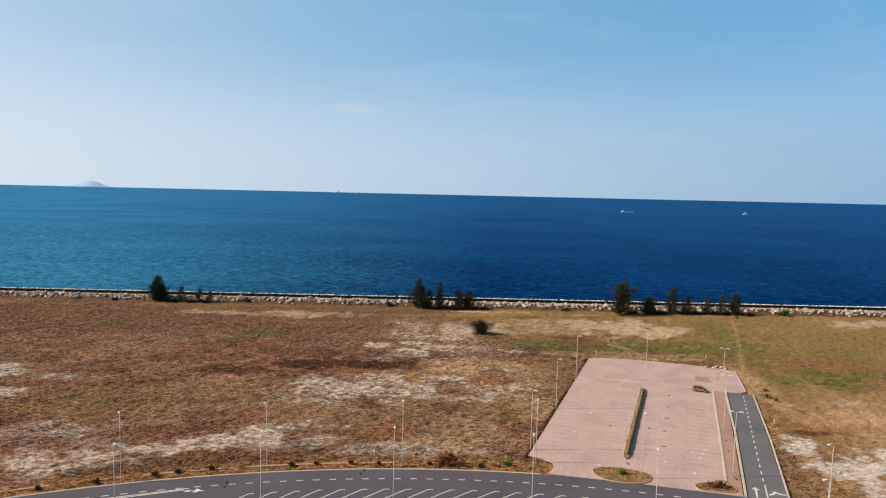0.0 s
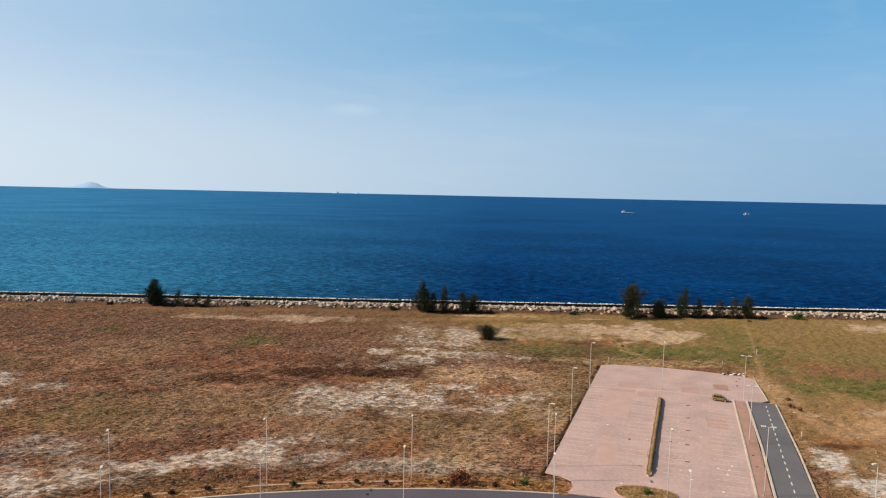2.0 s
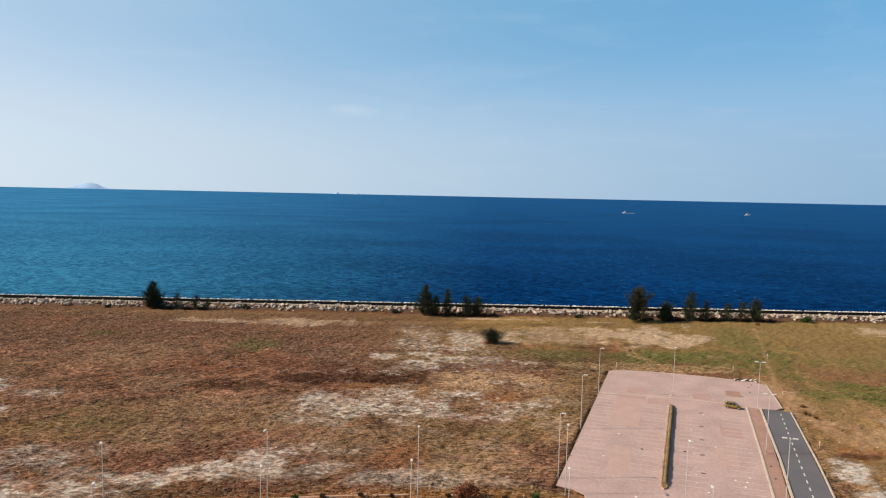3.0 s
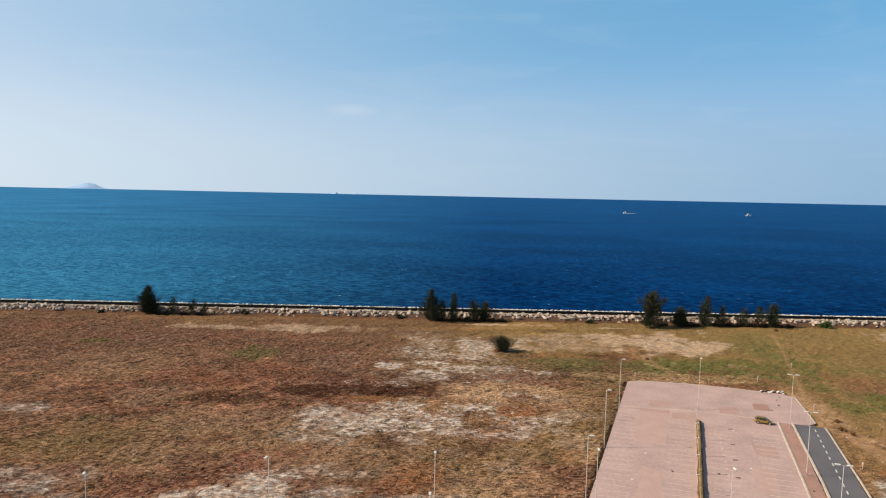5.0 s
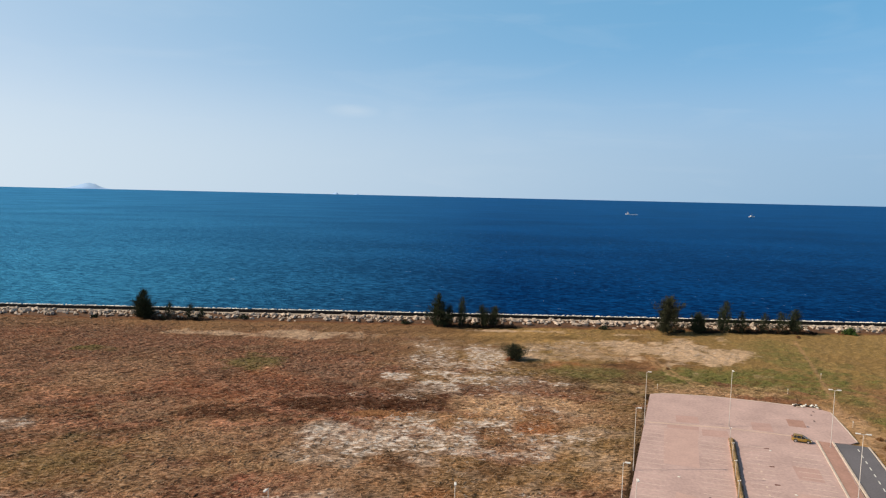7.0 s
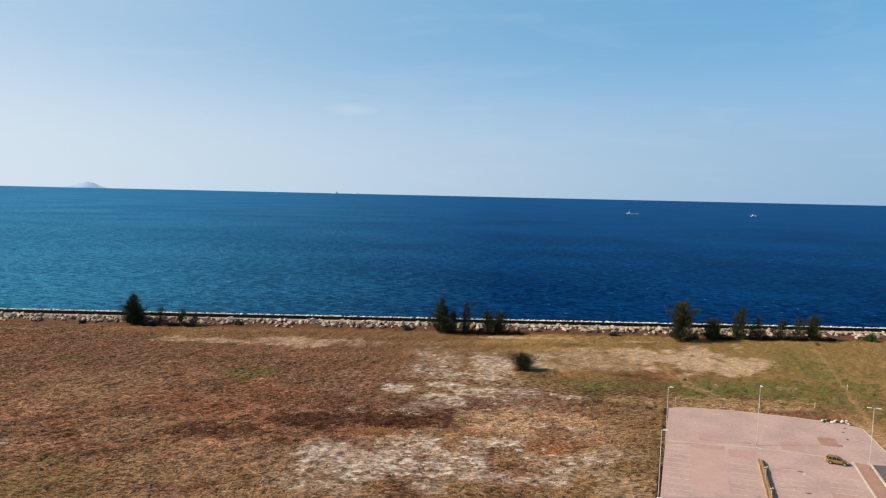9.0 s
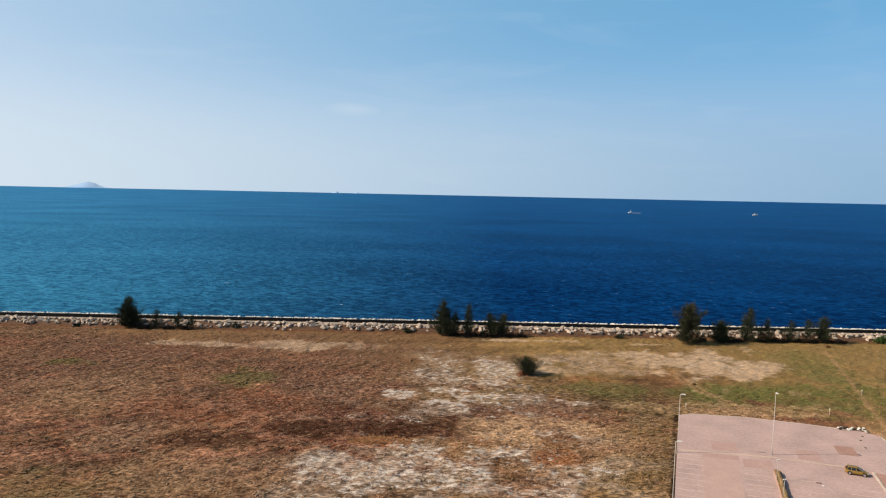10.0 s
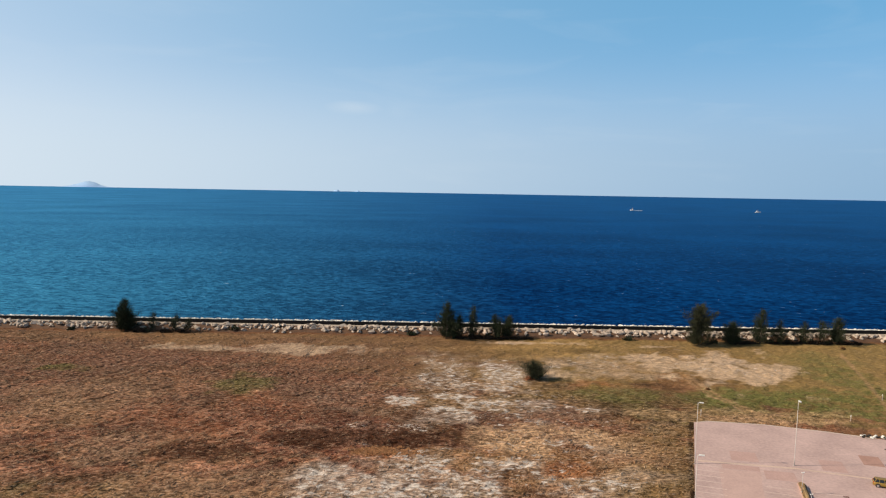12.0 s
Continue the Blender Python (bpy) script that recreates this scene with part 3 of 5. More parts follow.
OLIVE = [(23, 134, 7, 15, 0.6), (17, 114, 5, 10, 0.4), (0, 170, 19, 18, 0.75), (-58, 106, 15, 7, 0.35), (-38, 116, 18, 8, 0.35), (22, 150, 9, 9, 0.5), (-95, 140, 8, 6, 0.5)]
MAUVE = [(12.4, 149.5, 8, 6.4, 1), (-28, 156.8, 10, 8.3, 0.6)]
SCRUB = [(-48.5, 163, 7, 4.5, 0.9), (-86, 172, 5, 3, 0.6), (33, 157, 13, 5.5, 0.9), (22, 152, 7, 4, 0.5)]
TRACKS = [((47.6, 144.2), (42.4, 160)), ((42.4, 160), (40.8, 174)), ((49.3, 143.8), (44.0, 159.5)), ((44.0, 159.5), (42.4, 173)), ((88, 195), (79.5, 172.5)), ((79.5, 172.5), (68.5, 145)), ((68.5, 145), (59.6, 122))]


def cover(x, y):
    """Base colour of the ground cover at places, and how bare the ground is."""
    n1, n2, n3 = fbm(x, y, 22, 1), fbm(x, y, 6, 5), fbm(x, y * 1.5, 2.2, 9)
    n4 = fbm(x + y * 0.5, y * 1.7 - x * 0.3, 1.3, 27, 3)
    n5 = fbm(x * 0.8 - y * 0.4, y * 1.4 + x * 0.3, 3.4, 57, 4)

    def mix(col, other, w):
        return col + (np.array(other) - col) * np.clip(w, 0, 1)[:, None]

    def blobs(rows, ragged=0.9):
        w = np.zeros(len(x))
        for cx, cy, rx, ry, k in rows:
            d = np.hypot((x - cx) / rx, (y - cy) / ry) + (n2 - 0.5) * 2.0 * ragged + (n3 - 0.5) * 0.9
            w = np.maximum(w, k * step(1.30, 0.62, d))
        return w
    crust = step(0.42, 0.55, n3 * 0.2 + n4 * 0.45 + n5 * 0.35)
    col = np.tile(np.array((0.215, 0.099, 0.050)), (len(x), 1))
    col = mix(col, (0.35, 0.205, 0.125), step(0.44, 0.64, n2 * 0.4 + n3 * 0.3 + n4 * 0.3))
    col = mix(col, (0.088, 0.042, 0.027), step(0.57, 0.38, n3 * 0.7 + n4 * 0.3) * 0.88)
    col = mix(col, (0.375, 0.285, 0.145), step(50, 72, x + (n1 - 0.5) * 30) * 0.68)
    col = mix(col, (0.19, 0.135, 0.05), step(0.56, 0.70, n1) * 0.32)
    n6 = fbm(x * 0.8 + y * 0.3, y - x * 0.2, 30, 63, 4)
    col = mix(col, (0.165, 0.078, 0.052), step(0.53, 0.40, n6) * 0.6)
    col = mix(col, (0.33, 0.21, 0.135), step(0.55, 0.68, n6) * 0.45 * (0.4 + 0.6 * crust))
    col = mix(col, (0.240, 0.190, 0.078), step(158, 190, y + (n1 - 0.5) * 45 + np.minimum(x * 0.28, x * 0.24)) * 0.72)
    col = col * (1 - step(12, -22, x + (n1 - 0.5) * 20)[:, None] * np.array((0.20, 0.27, 0.17)))
    col = mix(col, (0.225, 0.172, 0.086), blobs(OLIVE) * (0.5 + 0.5 * crust))
    col = col * (1 + 1.7 * (fbm(x * 0.7 + y * 0.2, y * 1.5 - x * 0.25, 7, 83, 4) - 0.5)[:, None] * step(62, 40, x)[:, None])
    col = mix(col, (0.150, 0.085, 0.068), step(0.52, 0.66, fbm(x, y * 1.3, 13, 71, 4)) * step(60, 20, x) * 0.55)
    n7 = fbm(x * 0.75 + y * 0.45, y * 1.25 - x * 0.35, 15, 91, 5)
    col = mix(col, (0.230, 0.178, 0.082), step(0.50, 0.62, n7) * (0.12 + 0.43 * step(-28, 4, x)))
    col = mix(col, (0.175, 0.115, 0.092), blobs(MAUVE) * (0.45 + 0.35 * crust))
    col = mix(col, (0.185, 0.118, 0.082), step(128, 165, y + (n1 - 0.5) * 30) * step(20, -15, x) * 0.42)
    rust = blobs(RUST)
    col = mix(col, (0.30, 0.105, 0.038), rust * 0.8)
    dark = blobs(DARK)
    col = mix(col, (0.062, 0.025, 0.012), dark * 0.97)
    col = mix(col, (0.105, 0.080, 0.036), blobs(SCRUB) * 0.75)
    green = blobs(GREEN)
    col = mix(col, (0.146, 0.162, 0.060), green * (0.40 + 0.60 * crust))
    col = mix(col, (0.48, 0.35, 0.235), blobs(STRAW) * (0.42 + 0.62 * crust))
    sand = np.maximum(np.maximum(blobs(SAND, 1.5), 0.6 * blobs(SAND_MID, 1.2)) * (0.28 + 0.78 * crust), np.maximum(blobs(SAND_FAR, 1.1) * (0.5 + 0.55 * crust), blobs(SAND_NEAR, 1.1) * (0.5 + 0.72 * crust)))
    col = mix(col, (0.50, 0.45, 0.42), sand * 0.68)
    col = mix(col, (0.50, 0.405, 0.305), blobs(SAND_FAR, 1.6) * (0.35 + 0.6 * crust))
    reach = np.hypot((x - 0) / 30, (y - 137) / 44) + (n1 - 0.5) * 0.8
    veins = step(0.53, 0.66, fbm(x * 0.55 - y * 0.2, y + x * 0.25, 4.4, 77, 5)) * step(1.15, 0.55, reach)
    veins = veins * (1 - dark)
    sand = np.maximum(sand, veins * (0.35 + 0.45 * crust))
    col = mix(col, (0.42, 0.35, 0.29), veins * 0.5)
    grey = blobs(GREY, 0.7) * (0.25 + 0.75 * crust)
    col = mix(col, (0.41, 0.385, 0.375), grey * 0.75)
    border = near_line(x, y, (11.9, 88.6), (32.9, 145.6)) + (n3 - 0.5) * 0.9
    col = mix(col, (0.035, 0.026, 0.016), step(0.5, 0.2, border) * 0.65)
    r = np.hypot(x - RING.x, y - RING.y)
    verge = step(136, 132.5, r + (n3 - 0.5) * 3) * (x < 16) * (y > 40) * (r > R_OUT - 3)
    col = mix(col, (0.26, 0.135, 0.05), verge * 0.85)
    path = np.full(len(x), 9.0)
    for a, b in TRACKS:
        path = np.minimum(path, near_line(x, y, a, b) + (n3 - 0.5) * 0.8)
    worn = step(0.7, 0.2, path)
    col = mix(col, (0.40, 0.28, 0.17), worn * 0.6)
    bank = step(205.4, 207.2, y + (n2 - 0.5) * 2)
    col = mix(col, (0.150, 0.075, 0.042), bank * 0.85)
    bare = np.clip(sand * 1.2 + grey + worn + dark * 0.8, 0, 1)
    col = np.clip(col * np.array((1.32, 1.14, 1.0)), 0, 1)
    streaks = np.maximum(np.maximum(np.maximum(blobs(SAND, 1.2), blobs(SAND_MID, 1.0)), (0.85 + 0.22 * step(30, 45, x)) * blobs(SAND_NEAR, 0.9)), np.maximum(0.45 * blobs(SAND_FAR, 0.9), 0.8 * blobs(GREY, 0.7)))
    streaks = np.maximum(streaks, (0.56 + 0.40 * veins) * step(1.15, 0.5, reach)) * (1 - 0.65 * dark) * (1 - 0.6 * green)
    return col, bare, green, np.clip(streaks, 0, 1.15)


# ---------------------------------------------------------------- ground: one sheet to the horizon
def axis(fine0, fine1, spacing, far1):
    mid = np.arange(fine0, fine1 + spacing * 0.5, spacing)
    away = np.concatenate([np.linspace(1.5, 150, 75), np.geomspace(156, 4700, 26)])
    return np.concatenate([fine0 - away[::-1], mid, fine1 + away if far1 > 300 else np.array([far1])])


def set_cover(me, colour, rough=None):
    att = me.attributes.new("cover", "FLOAT_COLOR", "POINT")
    att.data.foreach_set("color", np.concatenate([colour, np.ones((len(colour), 1)) if rough is None else rough[:, None]], 1).astype(np.float32).ravel())


def ground_height(x, y):
    """Low swells, and hummocks of trampled growth."""
    hummock = fbm(x * 0.75 + y * 0.55, y * 1.25 - x * 0.35, 2.6, 27, 3)
    return -0.17 + 0.22 * (fbm(x, y, 14, 3) - 0.5) + 0.32 * (hummock - 0.5) + 0.45 * (fbm((x + y) * 0.45, (y - x) * 0.95, 1.3, 31, 2) - 0.5)


def build_ground():
    xs, ys = axis(-172, 172, 0.45, 4900), axis(68, 211.5, 0.45, 212)
    gx, gy = np.meshgrid(xs, ys)
    x, y = gx.ravel(), gy.ravel()
    z = ground_height(x, y)
    hard = on_hard(x, y, 1.0) | (y < 70)
    z = np.where(hard, -0.2, z)
    verts = np.stack([x, y, z], 1)
    w, h = len(xs), len(ys)
    i = (np.arange(h - 1)[:, None] * w + np.arange(w - 1)[None, :]).ravel()
    quads = np.stack([i, i + 1, i + w + 1, i + w], 1)
    me = bpy.data.meshes.new("ground")
    me.vertices.add(len(verts))
    me.vertices.foreach_set("co", verts.astype(np.float32).ravel())
    me.loops.add(quads.size)
    me.loops.foreach_set("vertex_index", quads.astype(np.int32).ravel())
    me.polygons.add(len(quads))
    me.polygons.foreach_set("loop_start", np.arange(0, quads.size, 4, dtype=np.int32))
    me.update(calc_edges=True)
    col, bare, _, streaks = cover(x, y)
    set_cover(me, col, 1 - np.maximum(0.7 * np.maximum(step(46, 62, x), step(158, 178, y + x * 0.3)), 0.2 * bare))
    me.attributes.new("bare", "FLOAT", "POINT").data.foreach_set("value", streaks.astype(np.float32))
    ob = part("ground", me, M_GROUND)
    return tagged(ob, "dry reclaimed field of brown grass, pale sand and weeds", "ground", kind="structure")


build_ground()

def sea_level(y):
    """The sheet lifts slightly far out, so that the edge it shows is the true horizon."""
    return -1.5 + 9.8 * max(0.0, (y - 1450) / 2230) ** 2


bm = bmesh.new()
prev = None
for y in (210, 800, 1450, 1700, 1950, 2200, 2450, 2700, 2950, 3200, 3450, 3680):
    row = [bm.verts.new((x, y, sea_level(y))) for x in (-6000, 0, 6000)]
    if prev:
        for k in (0, 1):
            bm.faces.new((prev[k], prev[k + 1], row[k + 1], row[k]))
    prev = row
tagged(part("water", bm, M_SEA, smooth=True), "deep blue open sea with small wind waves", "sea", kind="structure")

# ---------------------------------------------------------------- roads and the car park
def arc(radius, a0, a1, n=60):
    return [ring_point(radius, radians(a0 + (a1 - a0) * k / n)) for k in range(n + 1)]


road = part("road", slab(arc(R_OUT, 24, -34) + arc(R_IN, -34, 24), -0.12, 0.0), M_ASPHALT)
tagged(road, "curved grey asphalt road with angled parking bays", "road", kind="structure")
lane = part("access_road", slab(ACCESS, -0.12, 0.004), M_ASPHALT_PALE)
tagged(lane, "straight grey asphalt access road ending at the car park", "road", kind="structure")
lot = part("parking_lot", slab(LOT, -0.12, 0.008), M_PAVING)
tagged(lot, "pink block-paved car park with faded bay lines", "parking lot", kind="structure")


def mark(name, a, b, width, z, mat, parent, label=""):
    return part(name, ribbon([a, b], width, z - 0.003, z + 0.003), mat, parent, label)


# kerbs
tagged(part("kerb", ribbon(arc(R_OUT + 0.12, 5.8, -34), 0.26, -0.1, 0.07, 0.15), M_KERB), "pale concrete kerb along the curved road", "kerb", kind="structure")
tagged(part("kerb", ribbon(arc(R_IN, -34, 20), 0.26, -0.1, 0.09, 0.15), M_KERB), "pale concrete kerb along the inside of the curved road", "kerb", kind="structure")
tagged(part("edging", ribbon(arc(R_EDGING, -0.2, -34), 0.36, -0.3, -0.12, 0.1), M_EDGING), "pinkish concrete edging strip behind the road verge", "kerb", kind="structure")
tagged(part("kerb", ribbon([(38.4, 77.4), (46.6, 98.9), (54.8, 121.9)], 0.30, -0.1, 0.16, 0.15), M_KERB), "white-grey concrete kerb between walkway and access road", "kerb", kind="structure")
tagged(part("kerb", ribbon([(43.7, 77.0), (51.5, 97.7), (58.4, 117.4), (59.3, 120.1)], 0.24, -0.1, 0.08, 0.15), M_KERB), "pale concrete kerb on the field side of the access road", "kerb", kind="structure")
tagged(part("kerb", ribbon([(37.2, 80.2), (44.8, 100.9), (52.6, 122.5)], 0.28, -0.05, 0.13, 0.15), M_KERB), "pale concrete kerb along the parking bays", "kerb", kind="structure")
tagged(part("kerb", ribbon([(34.0, 145.3), (35.9, 145.9), (44.6, 144.7), (53.2, 142.0), (58.0, 140.1)], 0.20, -0.1, 0.05, 0.15), M_KERB), "worn concrete edge at the end of the car park", "kerb", kind="structure")
tagged(part("kerb", ribbon([(58.9, 122.3), (60.5, 127.5), (63.0, 136.4)], 0.20, -0.1, 0.06, 0.15), M_KERB), "worn concrete edge of the car park beside the field", "kerb", kind="structure")
tagged(part("walkway", slab([(37.4, 80.2), (38.3, 77.9), (54.4, 121.6), (52.7, 122.4)], 0.0, 0.05), M_WALK), "reddish paved walkway strip between car park and access road", "pavement", kind="structure")

# the straight road's broken centre line, arrows and stop line
c0, c1 = Vector((42.75, 81.8, 0)), Vector((57.6, 120.6, 0))
way = (c1 - c0).normalized()
k = 0.4
while k < (c1 - c0).length - 0.6:
    p, q = c0 + way * k, c0 + way * (k + 1.05)
    mark("lane_dash", (p.x, p.y), (q.x, q.y), 0.16, 0.010, M_PAINT, lane)
    k += 2.42
mark("lane_line", (42.6, 81.2), (41.0, 77.0), 0.16, 0.010, M_PAINT, lane)
bm = slab([(40.85, 80.4), (40.2, 79.8), (40.55, 79.66), (39.75, 77.5), (39.95, 77.42), (40.8, 79.58), (41.2, 79.45)][::-1], 0.005, 0.013)
part("painted_arrow", bm, M_PAINT, lane, "white straight-ahead arrow painted on the asphalt")
bm = slab([(41.7, 78.3), (42.4, 78.7), (42.9, 79.35), (43.2, 78.75), (43.9, 78.35), (43.9, 78.1), (43.1, 78.4), (42.8, 78.75), (42.5, 78.35), (41.8, 78.05)][::-1], 0.005, 0.013)
part("painted_arrow", bm, M_PAINT, lane, "white forked arrow painted on the asphalt")

# the curved road's broken line, bay lines and painted wedge
for k in range(-27, 26):
    a = (k + 0.23) * 2.1 / 127.65
    if -33 < math.degrees(a) < 22:
        mark("lane_dash", ring_point(127.65, a - 0.0034), ring_point(127.65, a + 0.0034), 0.16, 0.006, M_PAINT, road)
for k in range(-9, 7):
    a = k * 2.777 / 124.6 + 0.0083
    x, y = ring_point(124.6, a)
    d = Matrix.Rotation(-a, 2) @ Vector((-0.72, -0.69))
    bm = ribbon([(x, y), (x + d.x * 4.6, y + d.y * 4.6)], 0.14, 0.003, 0.009)
    t0, t1 = ring_point(124.6, a - 0.0005), ring_point(124.65, a + 0.0052)
    bay = part("bay_line", bm, M_PAINT, road)
    mark("bay_tick", t0, t1, 0.14, 0.007, M_PAINT, bay)
mark("lane_line", (-31.6, 76.4), (-44.5, 71.85), 0.17, 0.006, M_PAINT, road)
mark("lane_line", (-32.0, 76.0), (-39.6, 73.2), 0.17, 0.007, M_PAINT, road)
bm = slab([(-32.05, 75.6), (-31.25, 76.0), (-31.25, 75.83), (-30.55, 75.93), (-30.7, 76.35), (-30.35, 76.35), (-29.85, 75.97), (-29.55, 75.95), (-29.55, 75.8), (-29.95, 75.8), (-30.45, 75.35), (-30.8, 75.35), (-30.6, 75.77), (-31.25, 75.65), (-31.25, 75.45)], 0.002, 0.009)
bmesh.ops.recalc_face_normals(bm, faces=bm.faces)
part("painted_arrow", bm, M_PAINT, road, "white forked arrow painted on the asphalt")

# bay lines, faded, in four rows
def bay_row(start, end, side, length, paint, pitch=1.77):
    a, b = Vector((*start, 0)), Vector((*end, 0))
    n = int((b - a).length / pitch)
    for i in range(n + 1):
        p = a + (b - a) * i / n
        q = p + ACROSS * side * length * (0.94 + 0.1 * ((i * 37) % 7) / 7)
        mark("bay_line", (p.x, p.y), (q.x, q.y), 0.13, 0.0125, paint, lot)


bay_row((14.6, 92.5), (27.0, 128.3), 1, 3.7, M_FADED)
bay_row((26.0, 90.5), (37.2, 120.5), -1, 3.7, M_FADED)
bay_row((28.6, 90.0), (39.6, 120.0), 1, 3.6, M_FADED)
bay_row((37.6, 83.5), (49.4, 116.4), -1, 3.9, M_WORN)
mark("cream_band", (28.0, 129.5), (41.0, 127.3), 0.5, 0.014, M_CREAM, lot)
mark("cream_band", (41.0, 127.3), (52.0, 123.6), 0.4, 0.014, M_CREAM, lot)
for i in range(11):
    p = Vector((31.3, 90.5, 0)) + Vector((8.2, 24.5, 0)) * i / 10
    mark("dotted_line", (p.x, p.y), (p.x + 0.18, p.y + 0.5), 0.28, 0.0135, M_WORN, lot)


def patch(points, mat, z=0.0115):
    bm = slab(points, 0.004, z)
    bmesh.ops.recalc_face_normals(bm, faces=bm.faces)
    part("paving_patch", bm, mat, lot)


patch([(33.0, 129.9), (36.7, 129.2), (37.7, 132.7), (34.1, 133.3)], M_PAVING_RED, 0.0110)
patch([(35.0, 123.7), (39.0, 122.9), (39.9, 125.9), (36.0, 126.6)], M_PAVING_RED, 0.0112)
patch([(44.5, 126.8), (47.6, 126.0), (48.9, 129.9), (45.9, 130.6)], M_PAVING_RED, 0.0114)
patch([(51.6, 129.0), (54.2, 128.2), (55.5, 131.8), (52.9, 132.5)], M_WALK, 0.0116)
patch([(30.5, 127.0), (35.3, 126.0), (35.9, 127.6), (31.0, 128.6)], M_PAVING_RED, 0.0118)
patch([(29.6, 111.0), (33.2, 121.0), (35.4, 126.0), (29.8, 126.6), (25.0, 112.5)], M_PAVING_TAN, 0.0104)
patch([(22.5, 92.0), (25.8, 102.0), (23.6, 103.5), (19.8, 93.4)], M_PAVING_TAN, 0.0106)
patch([(42.0, 108.0), (45.0, 107.0), (46.6, 111.6), (43.4, 112.6)], M_PAVING_RED, 0.0108)
patch([(36.5, 96.0), (39.2, 95.2), (42.0, 103.0), (39.2, 103.9)], M_PAVING_TAN, 0.0106)

# ---------------------------------------------------------------- sea wall and rock armour
WX0, WX1 = -420.0, 420.0


def profile_run(name, outline, x0, x1, mat, pieces=60, wobble=0.0, seed=3):
    """A profile in y and z drawn along x."""
    rng = random.Random(seed)
    bm = bmesh.new()
    prev = None
    for i in range(pieces + 1):
        x = x0 + (x1 - x0) * i / pieces
        row = [bm.verts.new((x, y, z + (rng.uniform(-wobble, wobble) if z > 0 else 0))) for y, z in outline]
        if prev:
            for a in range(len(row) - 1):
                bm.faces.new((prev[a], prev[a + 1], row[a + 1], row[a]))
        prev = row
    bmesh.ops.recalc_face_normals(bm, faces=bm.faces)
    return part(name, bm, mat)


bank = profile_run("embankment", [(207.6, -0.4), (208.2, 0.0), (209.2, 0.4), (210.4, 0.8), (211.4, 1.0), (214.4, 1.0), (218.7, -1.9)], WX0, WX1, M_RUBBLE, 400, 0.06)
tagged(bank, "dark earth and rubble bank under the pale sea boulders", "embankment", kind="structure")
tagged(profile_run("crest_path", [(211.6, 0.6), (211.7, 1.06), (212.95, 1.10), (212.95, 0.6)], WX0, WX1, M_CREST, 200, 0.015), "pale concrete strip along the top of the sea bank", "path", kind="structure")
wall = empty("sea_wall")
tagged(wall, "low dark weathered concrete sea wall in long segments", "sea wall", kind="structure")
seg = 12.0
seg_mesh = None
for i in range(int((WX1 - WX0) / seg)):
    x = WX0 + seg * (i + 0.5)
    if seg_mesh is None:
        bm = bmesh.new()
        add_box(bm, 0, 0, 0.47, seg - 0.04, 0.45, 1.0, 0.04)
        first = part("wall_segment", bm, M_WALL, wall)
        seg_mesh = first.data
    else:
        first = part("wall_segment", seg_mesh, None, wall)
    first.location = (x, SEA_WALL_Y, 1.05)


def boulder_mesh(seed):
    rng = random.Random(seed)
    bm = bmesh.new()
    for _ in range(15):
        d = Vector((rng.gauss(0, 1), rng.gauss(0, 1), rng.gauss(0, 1))).normalized()
        bm.verts.new((d.x * rng.uniform(0.42, 0.6), d.y * rng.uniform(0.34, 0.5), d.z * rng.uniform(0.26, 0.42)))
    r = bmesh.ops.convex_hull(bm, input=bm.verts)
    bmesh.ops.delete(bm, geom=[v for v in bm.verts if not v.link_faces], context="VERTS")
    bmesh.ops.recalc_face_normals(bm, faces=bm.faces)
    me = bpy.data.meshes.new("boulder")
    bm.to_mesh(me)
    bm.free()
    me.materials.append(M_ROCK)
    return me


ROCKS = [boulder_mesh(40 + i) for i in range(14)]
armour = empty("rock_armour")
tagged(armour, "row of pale limestone boulders heaped along the sea wall", "boulders", kind="structure")
rng = random.Random(8)


def bank_height(y):
    return float(np.interp(y, [206.4, 207.6, 208.2, 209.2, 210.4, 211.4], [-0.1, -0.1, 0.0, 0.4, 0.8, 1.0]))


def rock_places(x0, x1, pitch):
    out = []
    x = x0
    while x < x1:
        for row, y in enumerate((207.9, 208.9, 210.0, 211.1)):
            if rng.random() < (0.06, 0.6, 0.97, 1.0)[row] * (0.85 + 0.15 * (math.sin(x * 0.31) * math.sin(x * 0.13 + 1) > -0.35)):
                py = y + rng.uniform(-0.4, 0.4)
                s = rng.choice((0.8, 0.95, 1.15, 1.35, 1.6, 1.9)) * (0.7 if row == 0 else 1.0)
                out.append((x + rng.uniform(-0.4, 0.4), py, bank_height(py) + 0.10 * s, s, rng.uniform(0, 6.3), rng.uniform(-0.3, 0.3), rng.randrange(len(ROCKS))))
        x += pitch
    return out


def rock_matrix(p):
    x, y, z, s, turn, tilt, _ = p
    return Matrix.Translation((x, y, z)) @ Euler((tilt, tilt * 0.5, turn)).to_matrix().to_4x4() @ Matrix.Diagonal((s * 1.25, s, s, 1))


for p in rock_places(-10, 58, 1.2):
    ob = part("boulder", ROCKS[p[6]], None, armour)
    ob.matrix_world = rock_matrix(p)


def joined_rocks(name, places, mat, label):
    cos, faces, base = [], [], 0
    for p in places:
        src, m = ROCKS[p[6]], np.array(rock_matrix(p))
        v = np.array([w.co for w in src.vertices])
        cos.append(v @ m[:3, :3].T + m[:3, 3])
        faces += [[base + k for k in f.vertices] for f in src.polygons]
        base += len(v)
    me = bpy.data.meshes.new(name)
    me.from_pydata(np.concatenate(cos).tolist(), [], faces)
    return tagged(part(name, me, mat), label, "boulders", kind="stuff")


